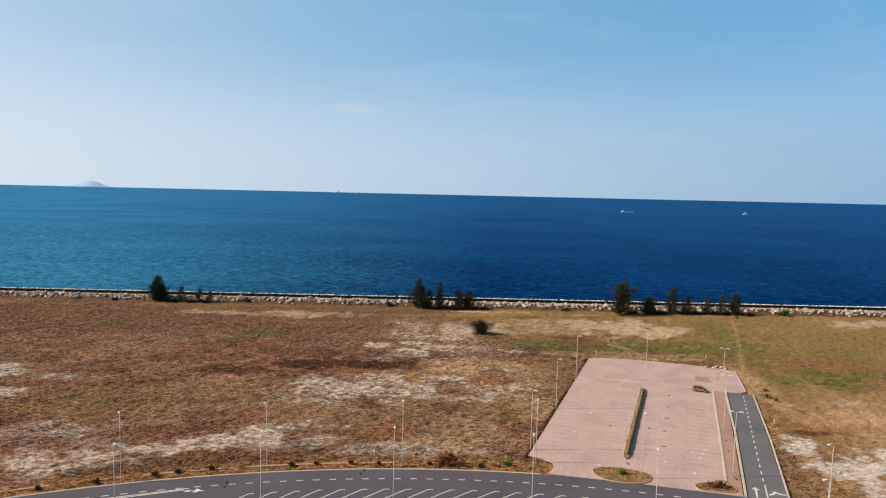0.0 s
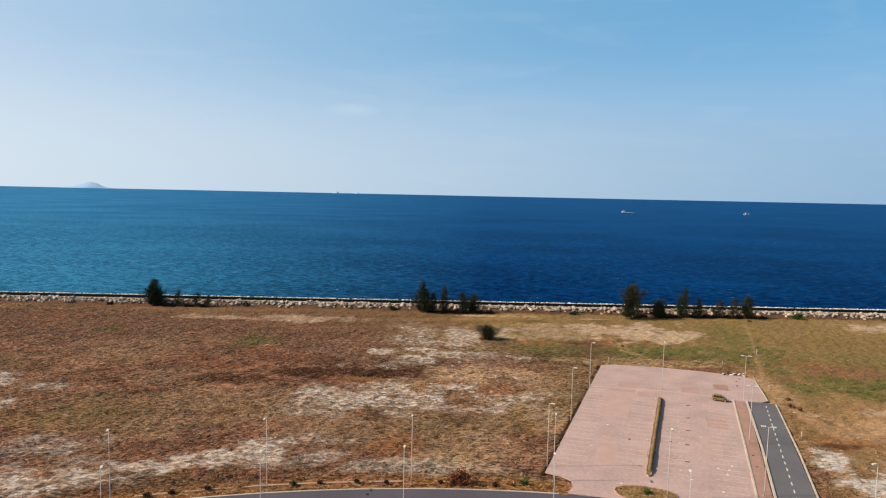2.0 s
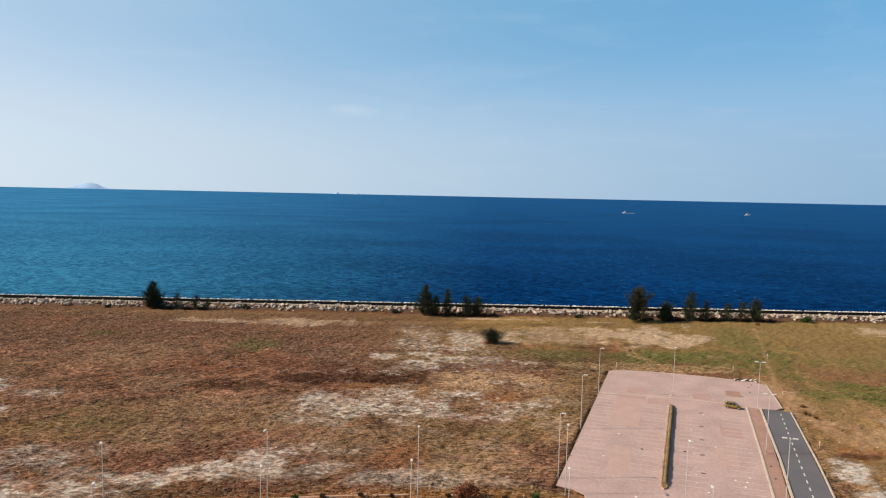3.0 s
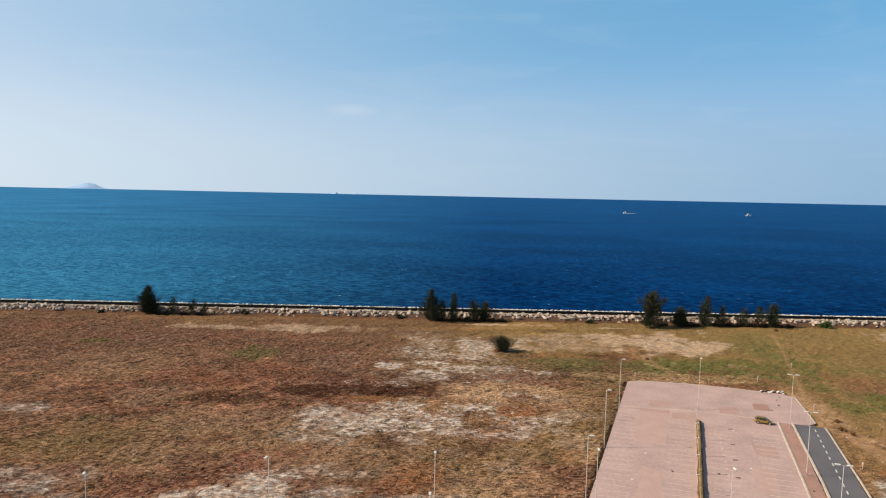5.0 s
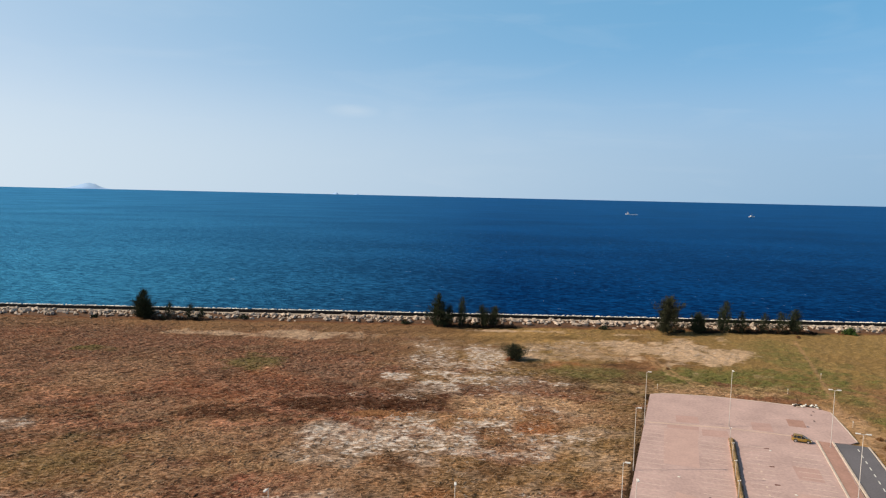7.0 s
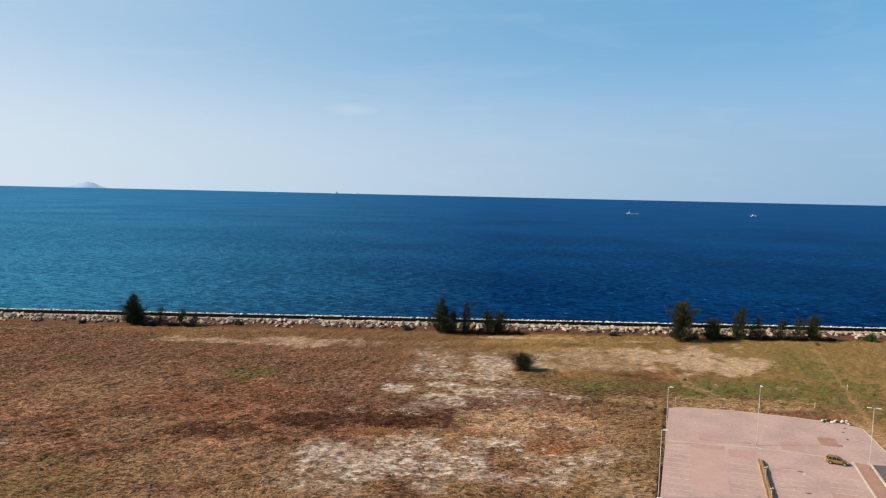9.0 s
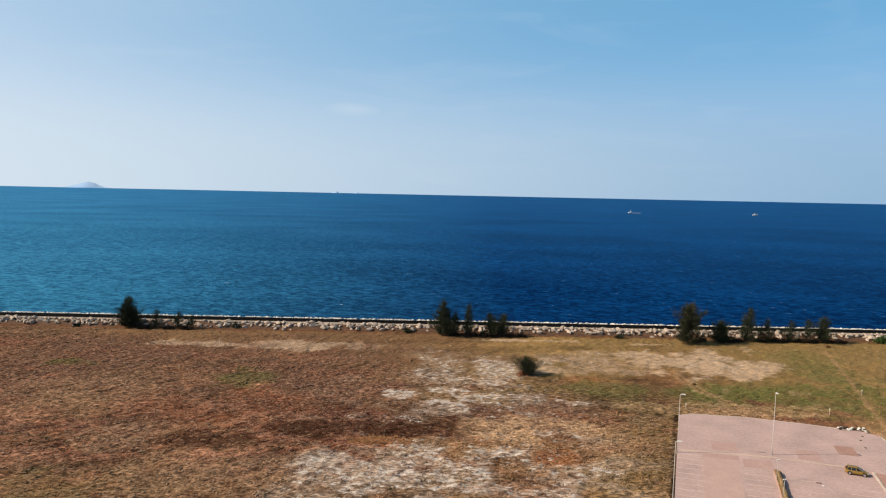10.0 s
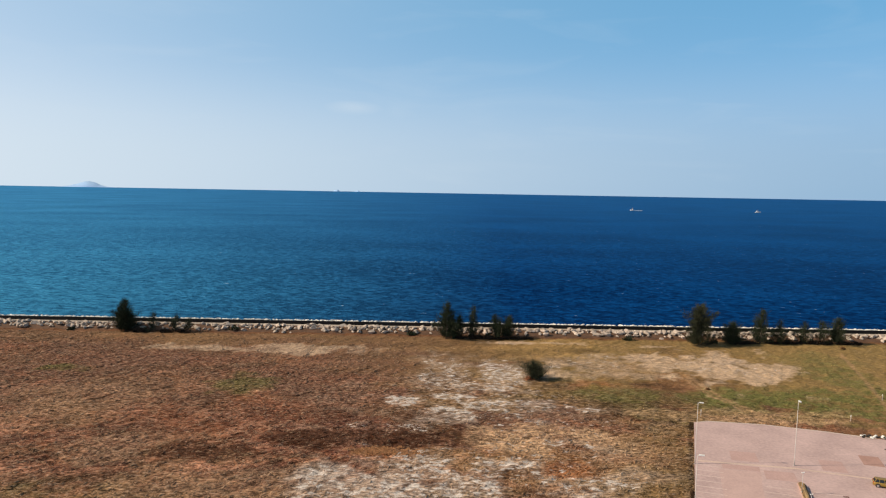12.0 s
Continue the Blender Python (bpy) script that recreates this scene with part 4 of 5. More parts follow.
M_ROCK_FAR = material("pale_rock_heap", (0.48, 0.40, 0.34), 0.9, fine=1.0, coarse=0.5, amount=0.4, bump=0.4)
M_SPRAY = material("white_armour_rock", (0.74, 0.72, 0.69), 0.9, fine=1.0, coarse=0.5, amount=0.3, bump=0.4)
joined_rocks("rock_heap", rock_places(-180, -11, 1.2) + rock_places(59, 190, 1.2), M_ROCK_FAR, "pale limestone boulders further along the sea wall")
joined_rocks("outer_rocks", [(x + rng.uniform(-0.5, 0.5), 214.4 + rng.uniform(-0.3, 0.5), 1.74 + rng.uniform(-0.04, 0.10), rng.uniform(0.75, 1.1), rng.uniform(0, 6.3), rng.uniform(-0.3, 0.3), rng.randrange(14))
                             for x in np.arange(-185, 190, 0.32)], M_SPRAY, "white sea-bleached boulders on the outer face of the wall")

# ---------------------------------------------------------------- street lamps
def lamp_post(height=9.0, arms=(0,), reach=0.85):
    """A tapered steel post on a base plate, with one or two lamp heads; arm bearings in degrees from +x."""
    thing = empty("street_lamp")
    part("base_plate", box(0, 0, 0.02, 0.28, 0.28, 0.04, 0.01), M_POLE, thing)
    part("pole", tube([(0, 0, 0.05), (0, 0, 0.9), (0, 0, 0.95), (0, 0, height)], [0.075, 0.07, 0.052, 0.032], 8), M_POLE, thing, smooth=True)
    for a in arms:
        c, s = math.cos(radians(a)), math.sin(radians(a))
        part("arm", tube([(0, 0, height - 0.12), (c * reach * 0.5, s * reach * 0.5, height - 0.02), (c * reach, s * reach, height)], [0.045, 0.04, 0.035], 6), M_POLE, thing)
        bm = bmesh.new()
        add_box(bm, 0, 0, 0, 0.58, 0.24, 0.10, 0.03)
        bmesh.ops.transform(bm, matrix=pose(c * (reach + 0.12), s * (reach + 0.12), height + 0.03, 0, 0, a), verts=bm.verts)
        head = part("lamp_head", bm, M_LAMP, thing, "white street lamp head")
        bm = bmesh.new()
        add_box(bm, 0, 0, 0, 0.46, 0.2, 0.03, 0.01)
        bmesh.ops.transform(bm, matrix=pose(c * (reach + 0.15), s * (reach + 0.15), height - 0.035, 0, 0, a), verts=bm.verts)
        part("lens", bm, M_LENS, head)
    return thing


def place(thing, m, label, category, group=""):
    thing.matrix_basis = m
    return tagged(thing, label, category, group)


lot_lamp = place(lamp_post(arms=(-16,), reach=0.35), pose(27.1, 128.4, -0.05), "tall slim grey steel street lamp beside the paved car park", "street lamp", "lamps along the car park edge")
for x, y in ((19.9, 109.9), (13.0, 91.2)):
    copy_thing(lot_lamp, pose(x, y, -0.08))
place(lamp_post(9.5, arms=(-95,), reach=0.3), pose(41.2, 128.3, 0), "tall pale steel street lamp standing on the car park paving", "street lamp", "lamps in the car park")
double = place(lamp_post(arms=(-16, 164), reach=0.48), pose(53.25, 119.9, 0.04), "twin-headed grey steel street lamp on the walkway strip", "street lamp", "twin lamps along the access road")
for x, y in ((45.6, 101.1), (39.3, 83.4)):
    copy_thing(double, pose(x, y, 0.04))
road_lamp = place(lamp_post(9.3, arms=(-90,), reach=0.5), pose(-5.5, 84.9, -0.08), "tall slim grey steel street lamp on the road verge", "street lamp", "lamps along the curved road")
for x, y, a in ((-23.5, 82.6, -10), (-40.7, 77.8, 18), (13.1, 86.6, -6)):
    copy_thing(road_lamp, pose(x, y, -0.08, 0, 0, a))
inner = place(lamp_post(arms=(90,), reach=0.5), pose(-5.9, 74.1, 0.04), "tall slim grey steel street lamp at the parking bays", "street lamp", "lamps inside the curved road")
for x, y in ((-36.1, 67.1), (-21.3, 71.8), (10.7, 72.8), (24.2, 69.1)):
    copy_thing(inner, pose(x, y, 0.04, 0, 0, -math.degrees(math.atan2(x, y + 47))))
place(lamp_post(arms=(-90,), reach=0.4), pose(26.6, 82.2, 0.1), "tall slim steel street lamp on a planted island", "street lamp", "lamps in the car park")
field_lamp = place(lamp_post(arms=(200,), reach=0.5), pose(46.2, 73.0, -0.1), "tall slim grey steel street lamp at the edge of the field", "street lamp", "lamps beside the field")
copy_thing(field_lamp, pose(40.0, 63.2, -0.1))


def garden_lamp(height=2.6):
    """A short post with two small white heads."""
    thing = empty("post_lamp")
    part("base_plate", box(0, 0, 0.02, 0.22, 0.22, 0.04, 0.01), M_POLE, thing)
    part("pole", tube([(0, 0, 0.02), (0, 0, height)], [0.045, 0.032], 8), M_POLE, thing, smooth=True)
    part("cross_arm", tube([(-0.2, 0, height - 0.06), (0.2, 0, height - 0.06)], [0.02, 0.02], 6), M_POLE, thing)
    for s in (-1, 1):
        part("lamp_head", box(s * 0.17, 0, height + 0.02, 0.14, 0.14, 0.08, 0.02), M_LAMP, thing, "white square lamp head")
    return thing


post = place(garden_lamp(), pose(37.5, 119.5, 0.25, 0, 0, 20), "short steel post lamp with white heads in the planted strip", "post lamp", "post lamps along the planted strip")
for x, y in ((35.2, 113.4), (32.8, 107.1), (30.4, 100.8), (27.9, 94.4)):
    copy_thing(post, pose(x, y, 0.25, 0, 0, 20))

# ---------------------------------------------------------------- planted islands
def leaf_cloud(count, sx, sy, sz, leaf, seed, upright=0.4):
    """Many small leaf blades filling a low shrub."""
    rng = np.random.default_rng(seed)
    d = rng.normal(size=(count, 3))
    d /= np.linalg.norm(d, axis=1)[:, None]
    r = rng.uniform(0.35, 1.0, count) ** 0.6
    lump = 0.75 + 0.5 * np.sin(d[:, 0] * 4 + seed) * np.cos(d[:, 1] * 5 + seed * 2)
    c = d * (r * lump)[:, None] * np.array((sx, sy, sz))
    c[:, 2] = np.abs(c[:, 2])
    return blades(c, leaf, rng, upright)


def blades(centres, leaf, rng, upright=0.4):
    """A triangle blade at each centre, leaning at random."""
    n = len(centres)
    up = rng.normal(size=(n, 3))
    up[:, 2] = np.abs(up[:, 2]) + upright * 2
    up /= np.linalg.norm(up, axis=1)[:, None]
    side = np.cross(up, rng.normal(size=(n, 3)))
    side /= np.linalg.norm(side, axis=1)[:, None]
    size = leaf * rng.uniform(0.6, 1.5, (n, 1))
    v = np.stack([centres - side * size * 0.32, centres + side * size * 0.32, centres + up * size], 1).reshape(-1, 3)
    return v, np.arange(3 * n).reshape(-1, 3)


def blade_mesh(name, v, f):
    me = bpy.data.meshes.new(name)
    me.vertices.add(len(v))
    me.vertices.foreach_set("co", np.asarray(v, np.float32).ravel())
    me.loops.add(f.size)
    me.loops.foreach_set("vertex_index", f.astype(np.int32).ravel())
    me.polygons.add(len(f))
    me.polygons.foreach_set("loop_start", np.arange(0, f.size, 3, dtype=np.int32))
    me.update(calc_edges=True)
    return me


def island(outline, label, seed):
    outline = rounded(outline)
    thing = empty("planted_island")
    part("kerb", ribbon(outline + outline[:2], 0.2, -0.02, 0.14, 0.15), M_EDGING, thing, "worn brown concrete kerb")
    bm = slab(outline, 0.0, 0.10)
    part("soil", bm, M_DRYBED, thing, "orange-brown dry soil")
    xs, ys = [p[0] for p in outline], [p[1] for p in outline]
    rng = np.random.default_rng(seed)
    x, y = rng.uniform(min(xs), max(xs), 2600), rng.uniform(min(ys), max(ys), 2600)
    keep = inside(x, y, outline)
    v, f = blades(np.stack([x, y, np.full(len(x), 0.08)], 1)[keep], 0.15, rng, 0.5)
    part("dry_grass", blade_mesh("dry_grass", v, f), M_DRYBED, thing)
    return tagged(thing, label, "planter")


M_DRYBED = material("dry_bed", (0.36, 0.235, 0.11), 0.95, fine=3, coarse=0.6, amount=0.4, bump=0.4, spec=0.1)
island([(20.9, 85.2), (20.4, 83.2), (21.6, 81.5), (23.5, 80.7), (26.0, 80.5), (27.6, 81.4), (28.3, 83.5), (26.2, 84.8), (23.3, 85.6)], "kerbed traffic island with dry orange grass", 5)
island([(33.5, 81.1), (32.9, 79.5), (33.6, 78.8), (36.2, 78.5), (37.7, 78.6), (38.2, 79.6), (37.4, 81.2)], "kerbed traffic island with rusty dead weeds", 6)

strip = empty("planted_strip")
tagged(strip, "long narrow raised planter with a dry olive hedge", "planter")
s0, s1 = Vector((26.4, 88.9, 0)), Vector((38.95, 122.3, 0))
sd = (s1 - s0).normalized()
sn = Vector((sd.y, -sd.x, 0))
edge = [(s0 - sn * 0.36), (s0 - sd * 0.45), (s0 + sn * 0.30), (s1 + sn * 0.30), (s1 + sd * 0.35), (s1 - sn * 0.36)]
part("kerb", ribbon([(p.x, p.y) for p in edge + edge[:2]], 0.14, 0.0, 0.22, 0.15), M_EDGING, strip, "tan concrete kerb")
part("soil", slab([(p.x, p.y) for p in edge], 0.0, 0.20), M_HEDGE, strip)
bm = bmesh.new()
rng = random.Random(4)
prev = None
L = (s1 - s0).length - 1.2
for i in range(int(L / 0.5) + 1):
    p = s0 + sd * (0.7 + i * 0.5) + sn * 0.03
    h = 0.60 + rng.uniform(-0.06, 0.06)
    w = 0.24 + rng.uniform(-0.04, 0.04)
    row = [bm.verts.new(p - sn * w + Vector((0, 0, 0.2))), bm.verts.new(p - sn * w * 0.9 + Vector((0, 0, h * 0.8))), bm.verts.new(p - sn * w * 0.4 + Vector((0, 0, h))), bm.verts.new(p + sn * w * 0.45 + Vector((0, 0, h + rng.uniform(-0.06, 0.06)))),
           bm.verts.new(p + sn * w * 0.95 + Vector((0, 0, h * 0.8))), bm.verts.new(p + sn * w + Vector((0, 0, 0.2)))]
    if prev:
        for a in range(5):
            bm.faces.new((prev[a], prev[a + 1], row[a + 1], row[a]))
    else:
        bm.faces.new(row)
    prev = row
bm.faces.new(list(reversed(prev)))
bmesh.ops.recalc_face_normals(bm, faces=bm.faces)
part("hedge", bm, M_HEDGE, strip, "clipped dry olive hedge")
g = np.random.default_rng(12)
k = g.uniform(0.5, L + 0.8, 2600)
o = g.uniform(-0.42, 0.42, 2600)
c = np.array(s0)[None, :] + np.array(sd)[None, :] * k[:, None] + np.array(sn)[None, :] * o[:, None]
c[:, 2] = 0.43 - 0.8 * o ** 2 + g.uniform(-0.12, 0.02, 2600)
v, f = blades(c, 0.13, g, 0.7)
part("hedge_leaves", blade_mesh("hedge_leaves", v, f), M_HEDGE, strip)

# ---------------------------------------------------------------- trees
M_NEEDLE_OLIVE = material("olive_needles", (0.050, 0.056, 0.032), 0.85, fine=2, coarse=0.5, amount=0.45, bump=0, spec=0.15)
def casuarina(height, width, seed, lean=0.0, thin=1.0, base=0.12, needles=M_NEEDLE, power=0.85):
    """A feathery she-oak: tapered trunk, rising limbs and hanging sprays of needles."""
    rng = random.Random(seed)
    g = np.random.default_rng(seed)
    thing = empty("casuarina_tree")
    top = Vector((lean, 0, height))
    bm = bmesh.new()
    spine = [Vector((lean * (k / 6) ** 1.4 + rng.uniform(-0.08, 0.08), rng.uniform(-0.08, 0.08), height * k / 6)) for k in range(7)]
    spine[0] = Vector((0, 0, -0.15))
    add_tube(bm, spine, [0.16 * height / 8 * (1 - 0.92 * k / 6) for k in range(7)], 7)
    sprays = []
    bm2 = bmesh.new()

    def crown_along(points, low, full, count, power):
        """Limbs that rise from a stem, long below and short towards its tip."""
        stem = len(points) - 1
        for i in range(count):
            k = low + (1 - low) * ((i + rng.random()) / count) ** 0.9
            j = min(int(k * stem), stem - 1)
            p = points[j].lerp(points[j + 1], k * stem - j)
            reach = full * ((1 - k) ** power + 0.05 if power else 0.62 * math.sin(math.pi * (0.1 + 0.86 * (k - low) / (1 - low))) + 0.04) * rng.uniform(0.3, 1.2)
            a = rng.uniform(0, 2 * math.pi)
            q = p + Vector((math.cos(a) * reach, math.sin(a) * reach, reach * rng.uniform(0.25, 0.8) + 0.15))
            mid = p.lerp(q, 0.55) + Vector((0, 0, -0.06 * reach))
            add_tube(bm2, [p, mid, q], [0.03, 0.02, 0.007], 4)
            for s in range(int(12 + 34 * reach)):
                u = rng.uniform(0.1, 1.05)
                c = p.lerp(mid, u * 1.8) if u < 0.55 else mid.lerp(q, (u - 0.55) / 0.45)
                sprays.append(c + Vector((rng.gauss(0, 0.26), rng.gauss(0, 0.26), rng.gauss(0, 0.3))))

    crown_along(spine, base, width * 0.8, int(60 * thin), power)
    for s in range(5 if width > 5 else 3 if width > 3 else 1):
        a, k = rng.uniform(0, 2 * math.pi), rng.uniform(0.5, 0.9)
        r = width * rng.uniform(0.16, 0.40) * (1.35 - 0.75 * k)
        foot = Vector((math.cos(a) * r, math.sin(a) * r, height * 0.06))
        side_stem = [Vector((0, 0, height * 0.03)), foot, foot + Vector((math.cos(a) * 0.15, math.sin(a) * 0.15, height * k * 0.5)), foot + Vector((math.cos(a) * 0.2, math.sin(a) * 0.2, height * k * 0.92))]
        shoot = bmesh.new()
        add_tube(shoot, side_stem, [0.07, 0.06, 0.04, 0.01], 5)
        part("side_stem", shoot, M_BARK, thing, smooth=True)
        crown_along(side_stem, base * 0.8, width * 0.42, int(24 * thin), 0.8)
    bmesh.ops.recalc_face_normals(bm, faces=bm.faces)
    part("trunk", bm, M_BARK, thing, smooth=True)
    branchwork = part("branchwork", bm2, M_BARK, thing)
    branchwork["kind"] = "stuff"
    c = np.array([tuple(s) for s in sprays])
    n = len(c)
    down = g.normal(size=(n, 3)) * 0.4 + np.array((0, 0, 0.8))
    out = c - np.array((lean * 0.5, 0, 0))
    down[:, :2] += out[:, :2] / (np.linalg.norm(out[:, :2], axis=1)[:, None] + 0.3) * 0.6
    down /= np.linalg.norm(down, axis=1)[:, None]
    side = np.cross(down, g.normal(size=(n, 3)))
    side /= np.linalg.norm(side, axis=1)[:, None]
    size = g.uniform(0.4, 1.0, (n, 1)) * (0.6 + 0.05 * height)
    vs = np.stack([c - side * size * 0.045, c + side * size * 0.045, c + down * size], 1).reshape(-1, 3)
    part("crown", blade_mesh("crown", vs, np.arange(3 * n).reshape(-1, 3)), needles, thing)
    return thing


TREES = "trees along the sea wall"
WEST_TREES = (
        (-92.2, 207.4, 7.6, 5.4, 1, 0.2, 1.5, 0.04, M_NEEDLE, "dark green feathery she-oak beside the boulders"),
        (-84.8, 207.0, 4.6, 2.0, 2, 0.3, 0.5, 0.15, M_NEEDLE, "slim young dark green she-oak beside the boulders"),
        (-79.0, 207.2, 4.0, 2.4, 3, 0.4, 0.5, 0.1, M_NEEDLE, "small sparse dark green she-oak beside the boulders"),
        (-75.4, 207.2, 3.2, 2.0, 4, 0.2, 0.4, 0.1, M_NEEDLE, "small sparse dark green she-oak beside the boulders"),
        (-8.0, 204.4, 8.9, 4.2, 5, 0.2, 1.3, 0.05, M_NEEDLE, "tall dark green she-oak in a clump by the sea wall"),
        (-4.9, 205.2, 5.6, 2.6, 15, 0.3, 0.9, 0.1, M_NEEDLE, "middling dark green she-oak in a clump by the sea wall"),
        (-1.2, 204.9, 8.0, 2.6, 6, 0.1, 0.9, 0.08, M_NEEDLE, "tall thin dark green she-oak in a clump by the sea wall"),
        (5.0, 205.8, 5.6, 3.2, 7, -0.4, 0.8, 0.1, M_NEEDLE, "low spreading green she-oak in a clump by the sea wall"),
        (7.6, 206.0, 5.2, 4.2, 8, 0.8, 1.0, 0.1, M_NEEDLE, "low spreading green she-oak in a clump by the sea wall"))
EAST_TREES = (
        (56.3, 202.6, 9.2, 7.2, 9, 0.2, 1.3, 0.24, M_NEEDLE_OLIVE, "broad olive-brown she-oak by the sea wall"),
        (65.0, 203.6, 5.2, 4.6, 10, 0.2, 1.3, 0.02, M_NEEDLE, "low dense dark green she-oak by the sea wall"),
        (73.2, 204.8, 8.6, 4.0, 11, 0.1, 0.8, 0.12, M_NEEDLE, "tall thin feathery she-oak by the sea wall"),
        (77.6, 205.0, 5.6, 3.4, 12, 0.5, 0.6, 0.1, M_NEEDLE, "thin feathery she-oak by the sea wall"),
        (84.4, 205.2, 5.2, 3.2, 13, 0.2, 0.5, 0.1, M_NEEDLE, "thin feathery she-oak by the sea wall"),
        (89.0, 205.4, 5.6, 3.0, 14, 0.2, 0.6, 0.1, M_NEEDLE, "thin feathery she-oak by the sea wall"),
        (93.2, 205.4, 6.4, 4.4, 16, 0.2, 1.0, 0.08, M_NEEDLE, "bushy dark green she-oak by the sea wall"),
        (9.85, 169.6, 3.0, 5.0, 19, 0.0, 1.0, 0.0, M_NEEDLE_OLIVE, "lone bushy olive-brown she-oak in the dry field"))
for x, y, h, w, seed, lean, thin, base, mat, label in WEST_TREES + EAST_TREES:
    place(casuarina(h, w, seed, lean, thin, base, mat, 0 if seed == 9 else 0.85), pose(x, y, -0.05), label, "tree", TREES if y > 200 else "")


def shrub(name, sx, sy, sz, count, leaf, mat, seed, upright=0.4):
    thing = empty(name)
    bm = bmesh.new()
    rng = random.Random(seed)
    for _ in range(7):
        a, r = rng.uniform(0, 6.3), rng.uniform(0.3, 0.8)
        add_tube(bm, [(0, 0, -0.1), (math.cos(a) * sx * r * 0.5, math.sin(a) * sy * r * 0.5, sz * 0.45), (math.cos(a) * sx * r, math.sin(a) * sy * r, sz * 0.8)], [0.04, 0.025, 0.01], 4)
    part("branchwork", bm, M_BARK, thing)
    v, f = leaf_cloud(count, sx, sy, sz, leaf, seed, upright=upright)
    part("foliage", blade_mesh("foliage", v, f), mat, thing)
    return thing


# low shrubs along the bank, some added to darken the ground under the trees
for x, y, s, seed in ((-63.9, 208.7, 1.0, 21), (-17.3, 207.8, 1.1, 22), (39.3, 206.2, 1.2, 23), (-1.0, 206.0, 1.0, 25), (67.5, 205.5, 1.3, 26), (80.5, 205.6, 1.2, 27), (87.0, 205.6, 1.1, 28),
                      (3.0, 206.4, 0.9, 29), (-5.5, 205.0, 0.9, 32), (0.5, 205.4, 1.1, 33), (69.5, 204.6, 1.0, 34), (75.5, 205.0, 1.0, 35), (91.0, 205.2, 1.1, 36), (61.0, 204.4, 0.8, 37), (-86.0, 205.8, 0.9, 30), (-106.0, 206.8, 0.8, 31)):
    place(shrub("shrub", 1.5 * s, 1.0 * s, 1.1 * s, 420, 0.30, M_NEEDLE, seed), pose(x, y, bank_height(y) - 0.1), "low dark green shrub among the sea boulders", "shrub", "shrubs on the sea bank")
# scrub that also stands in for the shadow beside the trees
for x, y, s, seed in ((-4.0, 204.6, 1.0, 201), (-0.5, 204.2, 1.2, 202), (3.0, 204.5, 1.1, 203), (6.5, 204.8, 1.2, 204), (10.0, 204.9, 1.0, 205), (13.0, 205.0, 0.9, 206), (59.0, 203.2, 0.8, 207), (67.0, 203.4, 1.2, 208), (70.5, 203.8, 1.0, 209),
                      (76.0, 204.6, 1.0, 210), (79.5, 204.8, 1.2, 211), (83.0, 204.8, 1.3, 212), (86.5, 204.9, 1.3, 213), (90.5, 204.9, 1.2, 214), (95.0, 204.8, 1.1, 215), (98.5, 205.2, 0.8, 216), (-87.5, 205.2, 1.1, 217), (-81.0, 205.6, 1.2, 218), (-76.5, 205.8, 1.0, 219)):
    place(shrub("scrub", 2.1 * s, 0.8 * s, 0.85 * s, 520, 0.30, M_SHADE_SCRUB, seed), pose(x, y, -0.15), "low scrub, darkened as tree shade, at the foot of the sea bank", "shrub", "scrub under the trees")
for x, y, s, seed in ((91.6, 200.2, 0.7, 71), (43.1, 164.0, 0.5, 72), (61.8, 119.8, 0.6, 73), (63.3, 123.6, 0.55, 74), (62.4, 117.6, 0.45, 75)):
    place(shrub("field_shrub", 1.0 * s, 0.8 * s, 0.8 * s, 300, 0.22, M_WITHERED, seed), pose(x, y, -0.12), "small dark withered shrub in the dry field", "shrub", "shrubs in the field")
place(shrub("bank_shrub", 2.1, 1.3, 2.1, 1500, 0.3, M_WEED, 81), pose(109.6, 205.9, -0.15), "rounded green shrub at the foot of the sea bank", "shrub", "shrubs on the sea bank")
# clumps on the road verge
for x, y, s, seed in ((-50.0, 74.9, 0.55, 41), (-43.8, 77.0, 0.6, 42), (-37.6, 79.4, 0.7, 43), (-35.0, 80.5, 0.6, 44), (-31.0, 81.7, 0.6, 45), (-20.7, 83.6, 0.6, 46), (-17.4, 84.1, 0.45, 47), (-12.8, 84.7, 0.5, 48),
                      (-8.9, 84.5, 0.45, 49), (-1.9, 84.9, 0.5, 50), (5.1, 84.6, 0.5, 51), (9.0, 85.0, 0.85, 52), (24.2, 82.8, 0.8, 53)):
    place(shrub("verge_shrub", 0.8 * s, 0.7 * s, 0.85 * s, 220, 0.2, M_WEED if seed in (52, 53, 46) else M_NEEDLE_DRY, seed), pose(x + 0.2, y + 0.5, 0.12 if seed == 53 else -0.08), "small dark shrub on the dry road verge", "shrub", "verge shrubs")
place(shrub("dead_bush", 1.9, 1.2, 2.0, 1700, 0.26, M_DEAD, 61, 0.2), pose(0.8, 85.6, -0.1), "rust-red dead bush on the road verge", "shrub")
place(shrub("dead_bush", 1.5, 0.8, 0.7, 420, 0.24, M_DEAD, 63, 0.4), pose(9.0, 168.7, -0.1), "rust-red dead growth at the foot of a lone tree", "shrub")
place(shrub("dead_bush", 1.7, 0.7, 1.0, 600, 0.24, M_DEAD, 62, 0.3), pose(35.8, 79.8, 0.1), "rust-red dead weeds on a traffic island", "shrub")

